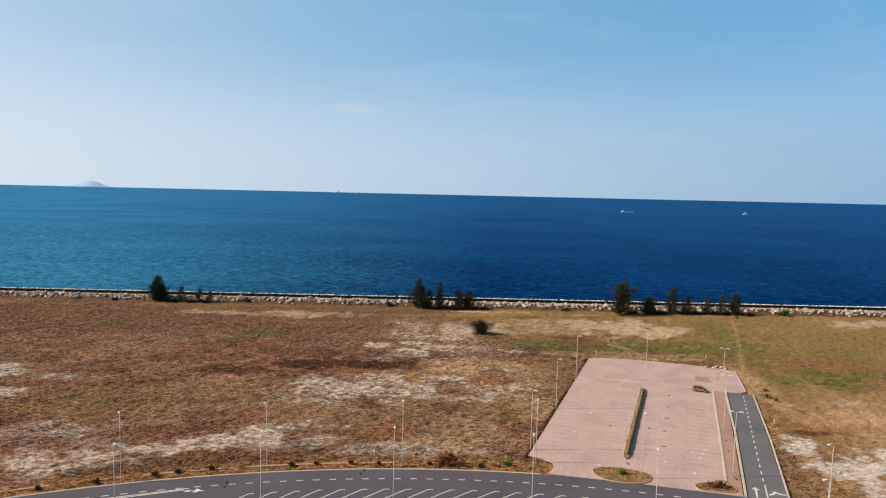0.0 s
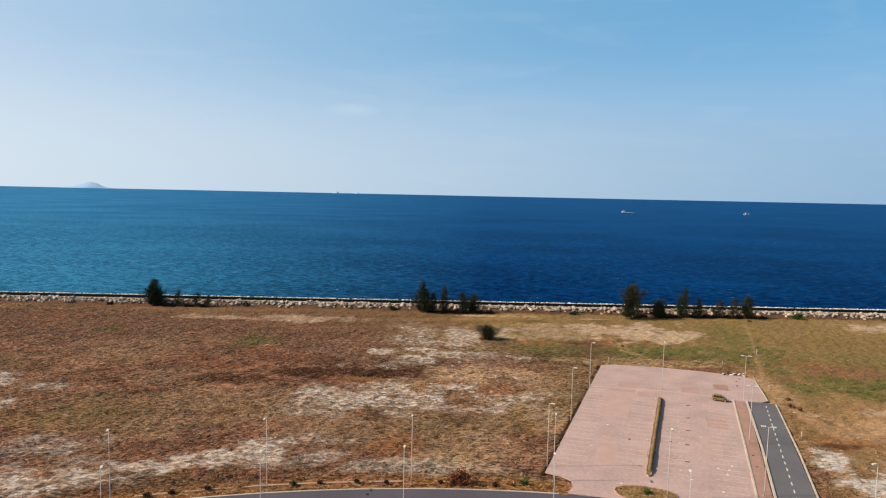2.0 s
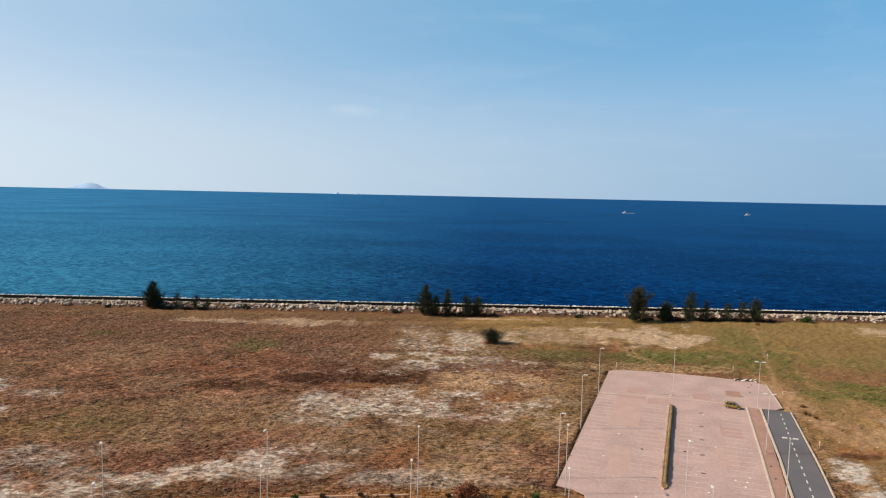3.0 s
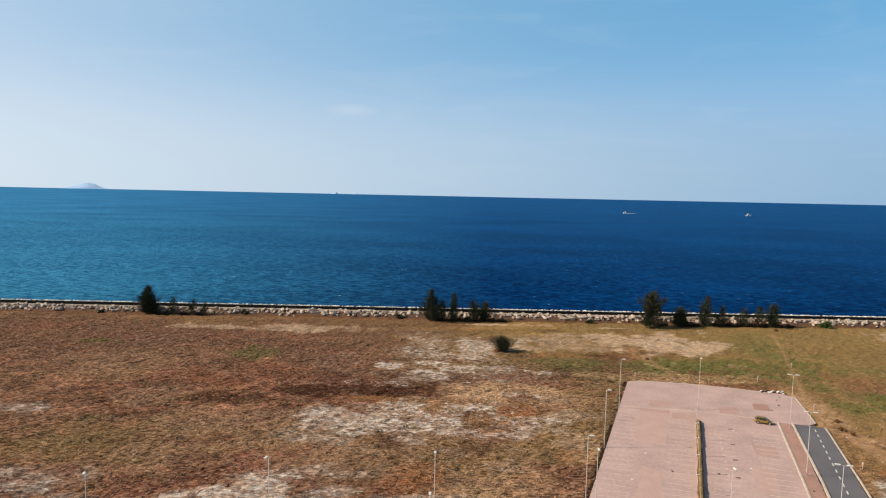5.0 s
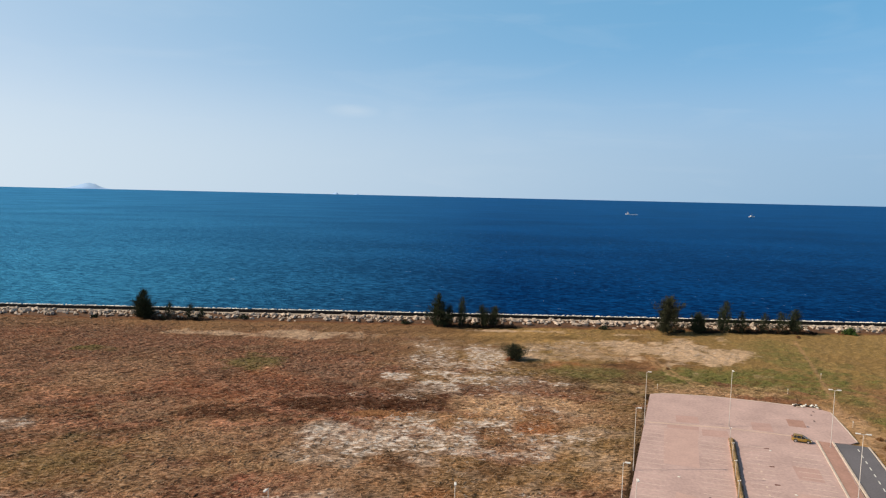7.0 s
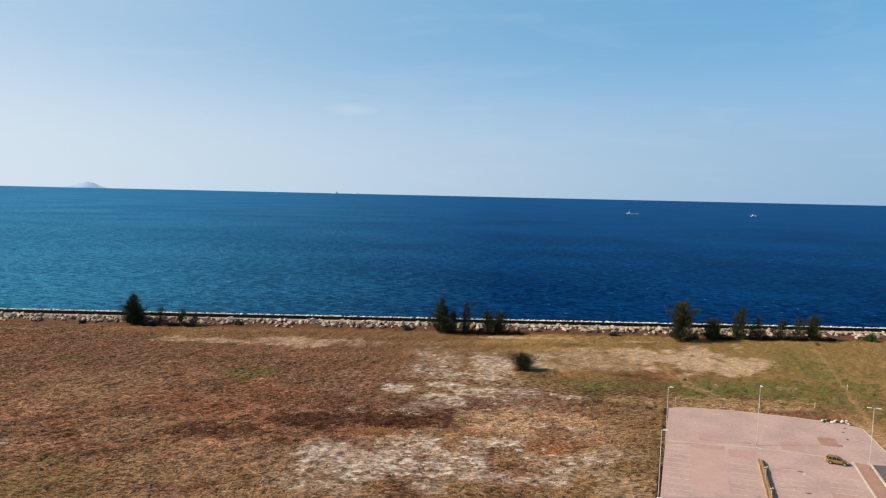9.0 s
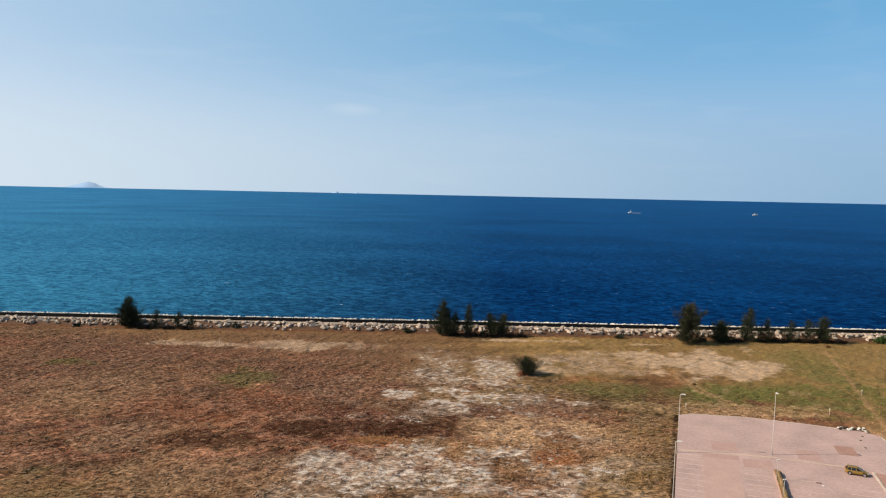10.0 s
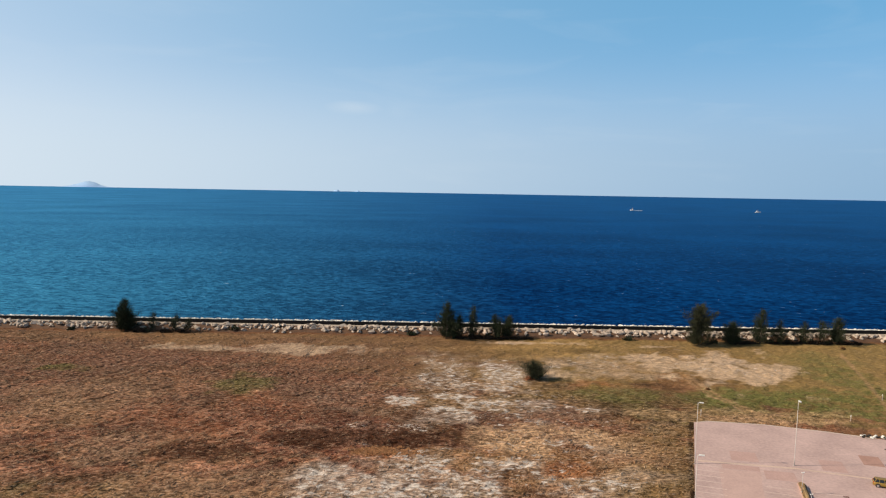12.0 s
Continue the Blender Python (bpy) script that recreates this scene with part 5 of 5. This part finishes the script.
# dark weeds along the car park's field edge
g = np.random.default_rng(66)
k = g.random(4200)
c = np.stack([12.0 + 20.9 * k + g.normal(0, 0.08, 4200), 88.7 + 56.7 * k + g.normal(0, 0.1, 4200), np.full(4200, -0.12)], 1)[fbm(k * 56, k * 0, 5, 71) > 0.5]
v, f = blades(c, 0.19, g, 0.5)
tagged(part("edge_weeds", blade_mesh("edge_weeds", v, f), M_NEEDLE_DRY), "dark withered weeds along the paved car park edge", "weeds", kind="stuff")

# ---------------------------------------------------------------- the parked car
def hatchback():
    """A compact five-door car; nose towards +x, about 3.75 m long."""
    thing = empty("car")
    # lower body: stations of x, half width, sill, shoulder height
    rows = [(-1.86, 0.62, 0.42, 0.74), (-1.80, 0.74, 0.30, 0.85), (-1.55, 0.80, 0.24, 0.90), (-0.6, 0.83, 0.22, 0.89), (0.5, 0.83, 0.22, 0.87), (0.9, 0.82, 0.23, 0.85), (1.4, 0.79, 0.25, 0.73), (1.76, 0.70, 0.30, 0.60), (1.87, 0.56, 0.38, 0.52)]
    bm = bmesh.new()
    prev = None
    for x, w, z0, z1 in rows:
        mid = (z0 + z1) / 2
        ring = [(w * 0.86, z0), (w, z0 + 0.12), (w * 1.01, mid), (w * 0.98, z1 - 0.08), (w * 0.88, z1), (0, z1 + 0.03)]
        pts = [(x, y, z) for y, z in ring] + [(x, -y, z) for y, z in reversed(ring[:-1])]
        vs = [bm.verts.new(p) for p in pts]
        if prev:
            n = len(vs)
            for a in range(n):
                bm.faces.new((prev[a], prev[(a + 1) % n], vs[(a + 1) % n], vs[a]))
        else:
            bm.faces.new(list(reversed(vs)))
        prev = vs
    bm.faces.new(prev)
    bmesh.ops.recalc_face_normals(bm, faces=bm.faces)
    part("body", bm, M_CAR, thing, "gold metallic body", smooth=True)
    # greenhouse of dark glass, roof on top
    bm = bmesh.new()
    low = [(-1.74, 0.70), (-1.2, 0.74), (0.2, 0.75), (1.08, 0.66)]
    high = [(-1.42, 0.54), (-1.0, 0.58), (-0.3, 0.58), (0.06, 0.53)]
    a = [bm.verts.new((x, w, 0.86)) for x, w in low] + [bm.verts.new((x, -w, 0.86)) for x, w in reversed(low)]
    b = [bm.verts.new((x, w, 1.38)) for x, w in high] + [bm.verts.new((x, -w, 1.38)) for x, w in reversed(high)]
    for i in range(8):
        bm.faces.new((a[i], a[(i + 1) % 8], b[(i + 1) % 8], b[i]))
    bm.faces.new(b)
    bmesh.ops.recalc_face_normals(bm, faces=bm.faces)
    part("windows", bm, M_GLASS, thing, "dark tinted windows")
    bm = bmesh.new()
    z = 1.385
    outline = [(-1.54, 0.48), (-1.42, 0.57), (-1.0, 0.605), (-0.3, 0.60), (0.06, 0.53), (0.14, 0.40)]
    top = [(x, w * 0.8) for x, w in outline]
    r0 = [bm.verts.new((x, w, z)) for x, w in outline] + [bm.verts.new((x, -w, z)) for x, w in reversed(outline)]
    r1 = [bm.verts.new((x * 0.96 - 0.02, w, z + 0.07)) for x, w in top] + [bm.verts.new((x * 0.96 - 0.02, -w, z + 0.07)) for x, w in reversed(top)]
    n = len(r0)
    for i in range(n):
        bm.faces.new((r0[i], r0[(i + 1) % n], r1[(i + 1) % n], r1[i]))
    bm.faces.new(r1)
    bm.faces.new(list(reversed(r0)))
    bmesh.ops.recalc_face_normals(bm, faces=bm.faces)
    part("roof", bm, M_CAR, thing, "gold metallic roof")
    for s in (-1, 1):
        for p, q in (((-1.68, 0.71), (-1.40, 0.57)), ((-0.95, 0.75), (-0.92, 0.59)), ((-0.10, 0.76), (-0.22, 0.59)), ((1.04, 0.67), (0.07, 0.54))):
            part("pillar", tube([(p[0], s * p[1], 0.86), (q[0], s * q[1], 1.39)], [0.05, 0.045], 6), M_CAR, thing)
        part("headlight", box(1.70, s * 0.52, 0.58, 0.26, 0.26, 0.15, 0.05), M_LENS, thing, "clear headlight")
        part("tail_light", box(-1.80, s * 0.60, 0.78, 0.12, 0.18, 0.28, 0.03), M_RED, thing, "red tail light")
        part("wing_mirror", box(0.72, s * 0.92, 0.93, 0.14, 0.2, 0.14, 0.04), M_CAR, thing)
        for x in (-0.02, -0.95):
            part("door_handle", box(x, s * 0.845, 0.74, 0.18, 0.03, 0.04, 0.008), M_RIM, thing)
        part("sill", box(-0.05, s * 0.81, 0.25, 1.7, 0.05, 0.08, 0.02), M_TYRE, thing)
    part("front_bumper", box(1.82, 0, 0.40, 0.16, 1.20, 0.20, 0.05), M_CAR, thing)
    part("rear_bumper", box(-1.84, 0, 0.45, 0.16, 1.36, 0.24, 0.05), M_CAR, thing)
    part("grille", box(1.885, 0, 0.56, 0.04, 0.62, 0.1, 0.015), M_TYRE, thing)
    part("number_plate", box(-1.935, 0, 0.62, 0.02, 0.46, 0.11, 0.005), M_WHITE, thing, "plain white plate")
    for x in (-1.17, 1.18):
        for s in (-1, 1):
            bm = bmesh.new()
            bmesh.ops.create_cone(bm, cap_ends=True, segments=20, radius1=0.31, radius2=0.31, depth=0.2, matrix=pose(x, s * 0.76, 0.31, 90))
            wheel = part("wheel", bm, M_TYRE, thing, "black tyre")
            bm = bmesh.new()
            bmesh.ops.create_cone(bm, cap_ends=True, segments=16, radius1=0.21, radius2=0.19, depth=0.03, matrix=pose(x, s * 0.868, 0.31, 90))
            part("rim", bm, M_RIM, wheel, "alloy rim")
            bm = bmesh.new()
            bmesh.ops.create_cone(bm, cap_ends=True, segments=20, radius1=0.38, radius2=0.38, depth=0.05, matrix=pose(x, s * 0.825, 0.33, 90))
            part("wheel_arch", bm, M_TYRE, thing)
    return thing


place(hatchback(), pose(49.86, 121.95, 0.012, 0, 0, -24) @ Matrix.Scale(0.75, 4), "gold compact hatchback parked on the pink paving", "car")

# ---------------------------------------------------------------- rubbish at the end of the car park
rng = random.Random(77)
heap = empty("rubbish_heap")
tagged(heap, "heap of white bags and boards dumped on the paving edge", "rubbish")
for i in range(16):
    x, y = 57.9 + 4.6 * (i + 0.5) / 16 + rng.uniform(-0.2, 0.2), 139.75 + rng.uniform(-0.6, 0.5)
    bm = bmesh.new()
    vs = bmesh.ops.create_icosphere(bm, subdivisions=2, radius=0.21)["verts"]
    for v in vs:
        v.co = Vector((v.co.x * rng.uniform(0.9, 1.5), v.co.y * rng.uniform(0.8, 1.2), v.co.z * rng.uniform(0.5, 0.9)))
    bmesh.ops.transform(bm, matrix=pose(x, y, 0.16, 0, 0, rng.uniform(0, 180)), verts=bm.verts)
    part("bag", bm, M_WHITE if i % 2 else M_TYRE, heap, "crumpled white bag" if i % 2 else "black bag")
for i in range(7):
    bm = bmesh.new()
    add_box(bm, 0, 0, 0, rng.uniform(0.8, 1.5), rng.uniform(0.2, 0.5), 0.05, 0.01)
    bmesh.ops.transform(bm, matrix=pose(58.3 + rng.uniform(0, 3.9), 139.2 + rng.uniform(-0.7, 0.5), 0.07 + i * 0.01, rng.uniform(-4, 4), rng.uniform(-4, 4), rng.uniform(0, 180)), verts=bm.verts)
    part("board", bm, M_WHITE if i % 2 else M_KERB, heap, "broken board")
for x, y, dark in ((60.0, 136.6, 1), (58.6, 134.8, 1), (57.4, 131.7, 1), (39.2, 92.4, 0), (38.2, 91.0, 0), (36.9, 91.6, 0), (37.4, 89.6, 0), (31.8, 87.8, 0), (39.0, 103.2, 0), (33.6, 101.2, 1), (44.0, 96.4, 1), (42.6, 92.3, 1), (41.2, 91.2, 1), (27.4, 101.8, 1),
                   (25.6, 108.0, 0), (21.0, 99.0, 0), (22.0, 86.2, 0), (34.5, 84.2, 0), (43.0, 118.0, 0), (-10.8, 81.7, 1), (-27.3, 77.0, 1)):
    bm = bmesh.new()
    vs = bmesh.ops.create_icosphere(bm, subdivisions=2, radius=0.17)["verts"]
    for v in vs:
        v.co = Vector((v.co.x * rng.uniform(0.8, 1.6), v.co.y * rng.uniform(0.7, 1.2), v.co.z * rng.uniform(0.15, 0.35)))
    ob = part("litter", bm, M_TYRE if dark else M_WHITE)
    ob.matrix_basis = pose(x, y, 0.04, 0, 0, rng.uniform(0, 180))
    tagged(ob, "flattened dark scrap lying on the paving" if dark else "crumpled white scrap lying on the paving", "litter", "scraps on the paving")


# drain gratings down the middle aisle
for k, (x, y) in enumerate(((33.4, 93.7), (35.75, 100.1), (38.05, 106.1), (40.3, 112.1), (42.85, 118.85))):
    grate = tagged(empty("drain_grating"), "rusty iron drain grating let into the pink paving", "drain", "drain gratings")
    bm = bmesh.new()
    for side, across in ((-0.15, 0), (0.15, 0), (0, -0.3), (0, 0.3)):
        add_box(bm, across, side, 0.016, 0.05 if across else 0.65, 0.30 if across else 0.05, 0.02, 0.004)
    part("frame", bm, M_GRATE, grate)
    for i in range(7):
        bm = bmesh.new()
        add_box(bm, -0.24 + 0.08 * i, 0, 0.013, 0.05, 0.26, 0.014, 0.003)
        part("bar", bm, M_GRATE, grate)
    grate.matrix_basis = pose(x, y, 0.0, 0, 0, -12)


# ---------------------------------------------------------------- marker stakes
def stake(height, mat, thick=0.05):
    thing = empty("marker_stake")
    part("post", tube([(0, 0, -0.25), (0, 0, height - 0.3)], [thick, thick * 0.9], 6), M_KERB if mat is M_WHITE else mat, thing)
    part("cap", tube([(0, 0, height - 0.3), (0, 0, height)], [thick * 1.6, thick * 1.3], 6), mat, thing, "white painted top" if mat is M_WHITE else "split wooden top")
    return thing


white_stake = place(stake(1.0, M_WHITE), pose(61.1, 147.5, -0.05), "short white-topped marker stake in the field", "stake", "marker stakes")
for x, y in ((74.5, 159.5), (55.2, 104.0), (62.6, 129.4), (36.0, 149.0)):
    copy_thing(white_stake, pose(x, y, -0.05))
bare_stake = place(stake(1.9, M_BARK, 0.025), pose(-34.9, 81.6, -0.1, 2, 3, 0), "thin bare sapling stake on the road verge", "stake", "sapling stakes")
for x, y in ((-50.1, 76.3), (-31.4, 82.4), (-29.3, 83.0), (-17.6, 84.6), (-9.2, 85.0)):
    copy_thing(bare_stake, pose(x, y, -0.1, -2, 2, 40))

# ---------------------------------------------------------------- boats and far islands
def boat(length, m, label, wake):
    thing = empty("boat", m)
    bm = bmesh.new()
    w = length * 0.15
    rows = [(-0.5, 0.8, 0.0), (-0.2, 1.0, 0.0), (0.2, 0.95, 0.1), (0.42, 0.5, 0.35), (0.5, 0.05, 0.6)]
    prev = None
    for k, s, rise in rows:
        x = k * length
        row = [bm.verts.new((x, w * s, 1.5 + rise * 2)), bm.verts.new((x, w * s * 0.7, -0.6)), bm.verts.new((x, -w * s * 0.7, -0.6)), bm.verts.new((x, -w * s, 1.5 + rise * 2))]
        if prev:
            for a in range(4):
                bm.faces.new((prev[a], prev[(a + 1) % 4], row[(a + 1) % 4], row[a]))
        else:
            bm.faces.new(list(reversed(row)))
        prev = row
    bm.faces.new(prev)
    bmesh.ops.recalc_face_normals(bm, faces=bm.faces)
    part("hull", bm, M_BOAT, thing)
    part("cabin", box(-length * 0.12, 0, 2.6, length * 0.3, w * 1.2, 2.4, 0.15), M_BOAT, thing)
    part("wheelhouse_roof", box(-length * 0.12, 0, 3.95, length * 0.36, w * 1.4, 0.25, 0.05), M_BOAT, thing)
    part("mast", tube([(-length * 0.05, 0, 3.9), (-length * 0.05, 0, 7.2)], [0.14, 0.08], 6), M_POLE, thing)
    if wake:
        bm = bmesh.new()
        rows = [(-length * 0.45, 1.4), (-length * 0.9, 2.2), (-length * 1.6, 2.4), (-length * 2.6, 1.8)]
        prev = None
        for x, w in rows:
            row = [bm.verts.new((x, w, 0.05)), bm.verts.new((x, 0, 0.5)), bm.verts.new((x, -w, 0.05))]
            if prev:
                bm.faces.new((prev[0], prev[1], row[1], row[0]))
                bm.faces.new((prev[1], prev[2], row[2], row[1]))
            prev = row
        part("wake", bm, M_FOAM, thing, "pale trailing wake")
    return tagged(thing, label, "boat", "boats at sea")


boat(8.0, pose(377, 1385, -1.5, 0, 0, 172), "small white fishing boat trailing a wake on the sea", True)
boat(12.0, pose(640, 1395, -1.5, 0, 0, 8), "small white fishing boat lying on the sea", False)


def far_island(x, y, width, height, seed, label):
    rng = random.Random(seed)
    bm = bmesh.new()
    n = 26
    prev = None
    for i in range(n + 1):
        k = i / n
        h = height * max(0.02, math.exp(-((k - 0.55) / 0.17) ** 2) + 0.35 * math.exp(-((k - 0.33) / 0.16) ** 2) + 0.15 * math.sin(k * math.pi)) * (1 + 0.08 * rng.uniform(-1, 1))
        row = [bm.verts.new((x + (k - 0.5) * width, y - 22, -2)), bm.verts.new((x + (k - 0.5) * width, y, h)), bm.verts.new((x + (k - 0.5) * width, y + 22, -2))]
        if prev:
            bm.faces.new((prev[0], prev[1], row[1], row[0]))
            bm.faces.new((prev[1], prev[2], row[2], row[1]))
        prev = row
    bmesh.ops.recalc_face_normals(bm, faces=bm.faces)
    ob = part("island", bm, M_HAZE, smooth=True)
    ob.location.z = sea_level(y)
    return tagged(ob, label, "island", kind="structure")


far_island(-1961, 3650, 330, 27, 3, "faint hazy island on the horizon")
far_island(-596, 3655, 60, 9, 4, "tiny faint island on the horizon")
far_island(-480, 3655, 50, 6, 5, "tiny faint island on the horizon")

# ---------------------------------------------------------------- dry grass, weeds and stones over the field
def scatter(name, count, x0, x1, y0, y1, seed, wanted, size, label, category, blades_each=5, tone=None):
    """Tufts of grass, each a few leaning blades, thinner where the ground is bare."""
    g = np.random.default_rng(seed)
    x, y = g.uniform(x0, x1, count), g.uniform(y0, y1, count)
    far = np.abs(x + 5) < (y + 12) * 0.72 + 8
    x, y = x[far], y[far]
    col, bare, green, _ = cover(x, y)
    zone = 0.35 + 0.65 * step(0.40, 0.60, fbm(x, y, 16, 88))
    keep = (g.random(len(x)) < wanted(bare, green, x, y) * np.maximum(zone * (1 - 0.85 * np.maximum(step(48, 60, x), step(158, 178, y + x * 0.3))), green)) & ~on_hard(x, y, 0.6) & (y < 206.8)
    x, y, col, green = x[keep], y[keep], col[keep], green[keep]
    n = len(x)
    s = size * g.uniform(0.55, 1.5, n) * (1 + 0.5 * green)
    cen = np.repeat(np.stack([x, y, ground_height(x, y)], 1), blades_each, 0)
    sb = np.repeat(s, blades_each)
    m = len(cen)
    cen[:, 0] += g.normal(0, 0.5, m) * sb
    cen[:, 1] += g.normal(0, 0.35, m) * sb
    ang = g.uniform(0, 2 * np.pi, m)
    wide, long = sb * g.uniform(0.10, 0.24, m), sb * g.uniform(0.6, 1.5, m)
    side = np.stack([np.cos(ang), np.sin(ang), g.normal(0, 0.18, m)], 1) * wide[:, None]
    tip = np.stack([-np.sin(ang), np.cos(ang), g.uniform(0.04, 0.25, m)], 1) * long[:, None]
    cen[:, 2] += 0.02
    v = np.stack([cen - side, cen + side, cen + tip], 1).reshape(-1, 3)
    me = blade_mesh(name, v, np.arange(3 * m).reshape(-1, 3))
    straw = (col + (np.array((0.50, 0.36, 0.25)) - col) * (0.5 * (1 - np.clip(green, 0, 1)) * g.random(n))[:, None])
    if tone:
        straw = np.tile(np.array(tone), (n, 1)) * g.uniform(0.6, 1.3, (n, 1))
    lift = np.repeat(straw, blades_each * 3, 0) * np.repeat(g.uniform(0.85, 1.25, (n, 1)), blades_each * 3, 0)
    set_cover(me, np.clip(lift, 0, 1))
    return tagged(part(name, me, M_TUFT), label, category, kind="stuff")


def tussocks(name, count, x0, x1, y0, y1, seed, wanted, radius, label):
    """Low ragged domes of matted dry grass, thinner where the ground is bare."""
    g = np.random.default_rng(seed)
    x, y = g.uniform(x0, x1, count), g.uniform(y0, y1, count)
    seen = np.abs(x + 5) < (y + 12) * 0.72 + 8
    x, y = x[seen], y[seen]
    col, bare, green, _ = cover(x, y)
    keep = (g.random(len(x)) < wanted(bare, green, x, y)) & ~on_hard(x, y, 0.9) & (y < 206.0)
    x, y, col, green = x[keep], y[keep], col[keep], green[keep]
    n, k = len(x), 6
    r = radius * g.uniform(0.5, 1.5, n)
    tall = r * g.uniform(0.2, 0.5, n)
    turn = g.normal(0.7, 0.35, n)
    a = np.arange(k)[None, :] * 2 * np.pi / k + g.uniform(0, 1, (n, 1))
    z = ground_height(x, y)

    def ring(share, low, high):
        rr = r[:, None] * share * g.uniform(0.45, 1.5, (n, k))
        u, w = np.cos(a) * rr * 1.9, np.sin(a) * rr * 0.7
        return np.stack([x[:, None] + u * np.cos(turn)[:, None] - w * np.sin(turn)[:, None], y[:, None] + u * np.sin(turn)[:, None] + w * np.cos(turn)[:, None],
                         z[:, None] + tall[:, None] * g.uniform(low, high, (n, k))], 2)
    top = np.stack([x + g.normal(0, 0.25, n) * r, y + g.normal(0, 0.25, n) * r, z + tall], 1)[:, None, :]
    v = np.concatenate([ring(1.0, -0.35, -0.15), ring(0.62, 0.45, 0.95), top], 1)
    i = np.arange(k)
    j = (i + 1) % k
    f = np.concatenate([np.stack([i, j, j + k], 1), np.stack([i, j + k, i + k], 1), np.stack([i + k, j + k, np.full(k, 2 * k)], 1)])
    me = blade_mesh(name, v.reshape(-1, 3), (f[None] + (np.arange(n) * (2 * k + 1))[:, None, None]).reshape(-1, 3))
    dry = g.random(n) ** 1.3 * 0.6 * (1 - np.clip(green, 0, 1))
    tone = (col + (np.array((0.44, 0.31, 0.205)) - col) * dry[:, None]) * g.uniform(0.75, 1.2, (n, 1))
    set_cover(me, np.clip(np.repeat(tone, 2 * k + 1, 0), 0, 1))
    return tagged(part(name, me, M_TUFT), label, "grass", kind="stuff")


tussocks("grass_tussocks", 46000, -125, 125, 74, 150, 111, lambda b, gr, x, y: (0.9 - 0.75 * b) * (0.45 + 0.55 * step(0.38, 0.58, fbm(x, y, 18, 91))) * (1 - 0.75 * step(46, 60, x)), 0.17, "matted tussocks of brown and straw-coloured dry grass")
tussocks("far_tussocks", 30000, -165, 165, 150, 206, 112, lambda b, gr, x, y: (0.8 - 0.75 * b) * step(-5, -30, x) * step(201, 185, y + x * 0.1), 0.2, "matted tussocks of dry grass over the far field")
scatter("dry_grass", 80000, -125, 125, 72, 150, 101, lambda b, gr, x, y: 0.95 - 0.9 * b, 0.27, "brown and straw-coloured dry grass tufts over the field", "grass")
scatter("field_grass", 50000, -160, 160, 150, 209, 102, lambda b, gr, x, y: 0.7 - 0.68 * b, 0.24, "brown and olive dry grass over the far field", "grass")
scatter("green_weeds", 16000, -70, 100, 118, 205, 103, lambda b, gr, x, y: gr * 0.55, 0.26, "low green weeds in patches on the dry field", "weeds")
scatter("verge_grass", 9000, -60, 16, 70, 90, 104, lambda b, gr, x, y: (np.hypot(x, y + 47) < 134) * 0.9, 0.2, "orange-brown dead grass on the road verge", "grass")


def within(x, y, cx, cy, rx, ry):
    return step(1.25, 0.6, np.hypot((x - cx) / rx, (y - cy) / ry) + (fbm(x, y, 4, 51) - 0.5) * 1.4)


scatter("low_brush", 16000, -60, 10, 122, 146, 105, lambda b, gr, x, y: np.maximum(within(x, y, -20, 137.5, 13, 4.4), within(x, y, -43, 130, 8, 3)) * 0.5, 0.40, "low dark red-brown brush in a hollow of the field", "brush", 6, (0.115, 0.052, 0.031))
scatter("orange_grass", 5000, -26, -8, 127, 135, 106, lambda b, gr, x, y: within(x, y, -17, 131.2, 5.5, 2.0) * 0.5, 0.40, "tall orange-brown dry grass beside the dark brush", "grass", 6, (0.33, 0.165, 0.08))

# ---------------------------------------------------------------- the whole plan at its true size
for ob in list(scene.objects):
    if ob.parent is None and ob.type in ("MESH", "EMPTY"):
        ob.matrix_basis = Matrix.Scale(TRUE_SIZE, 4) @ ob.matrix_basis
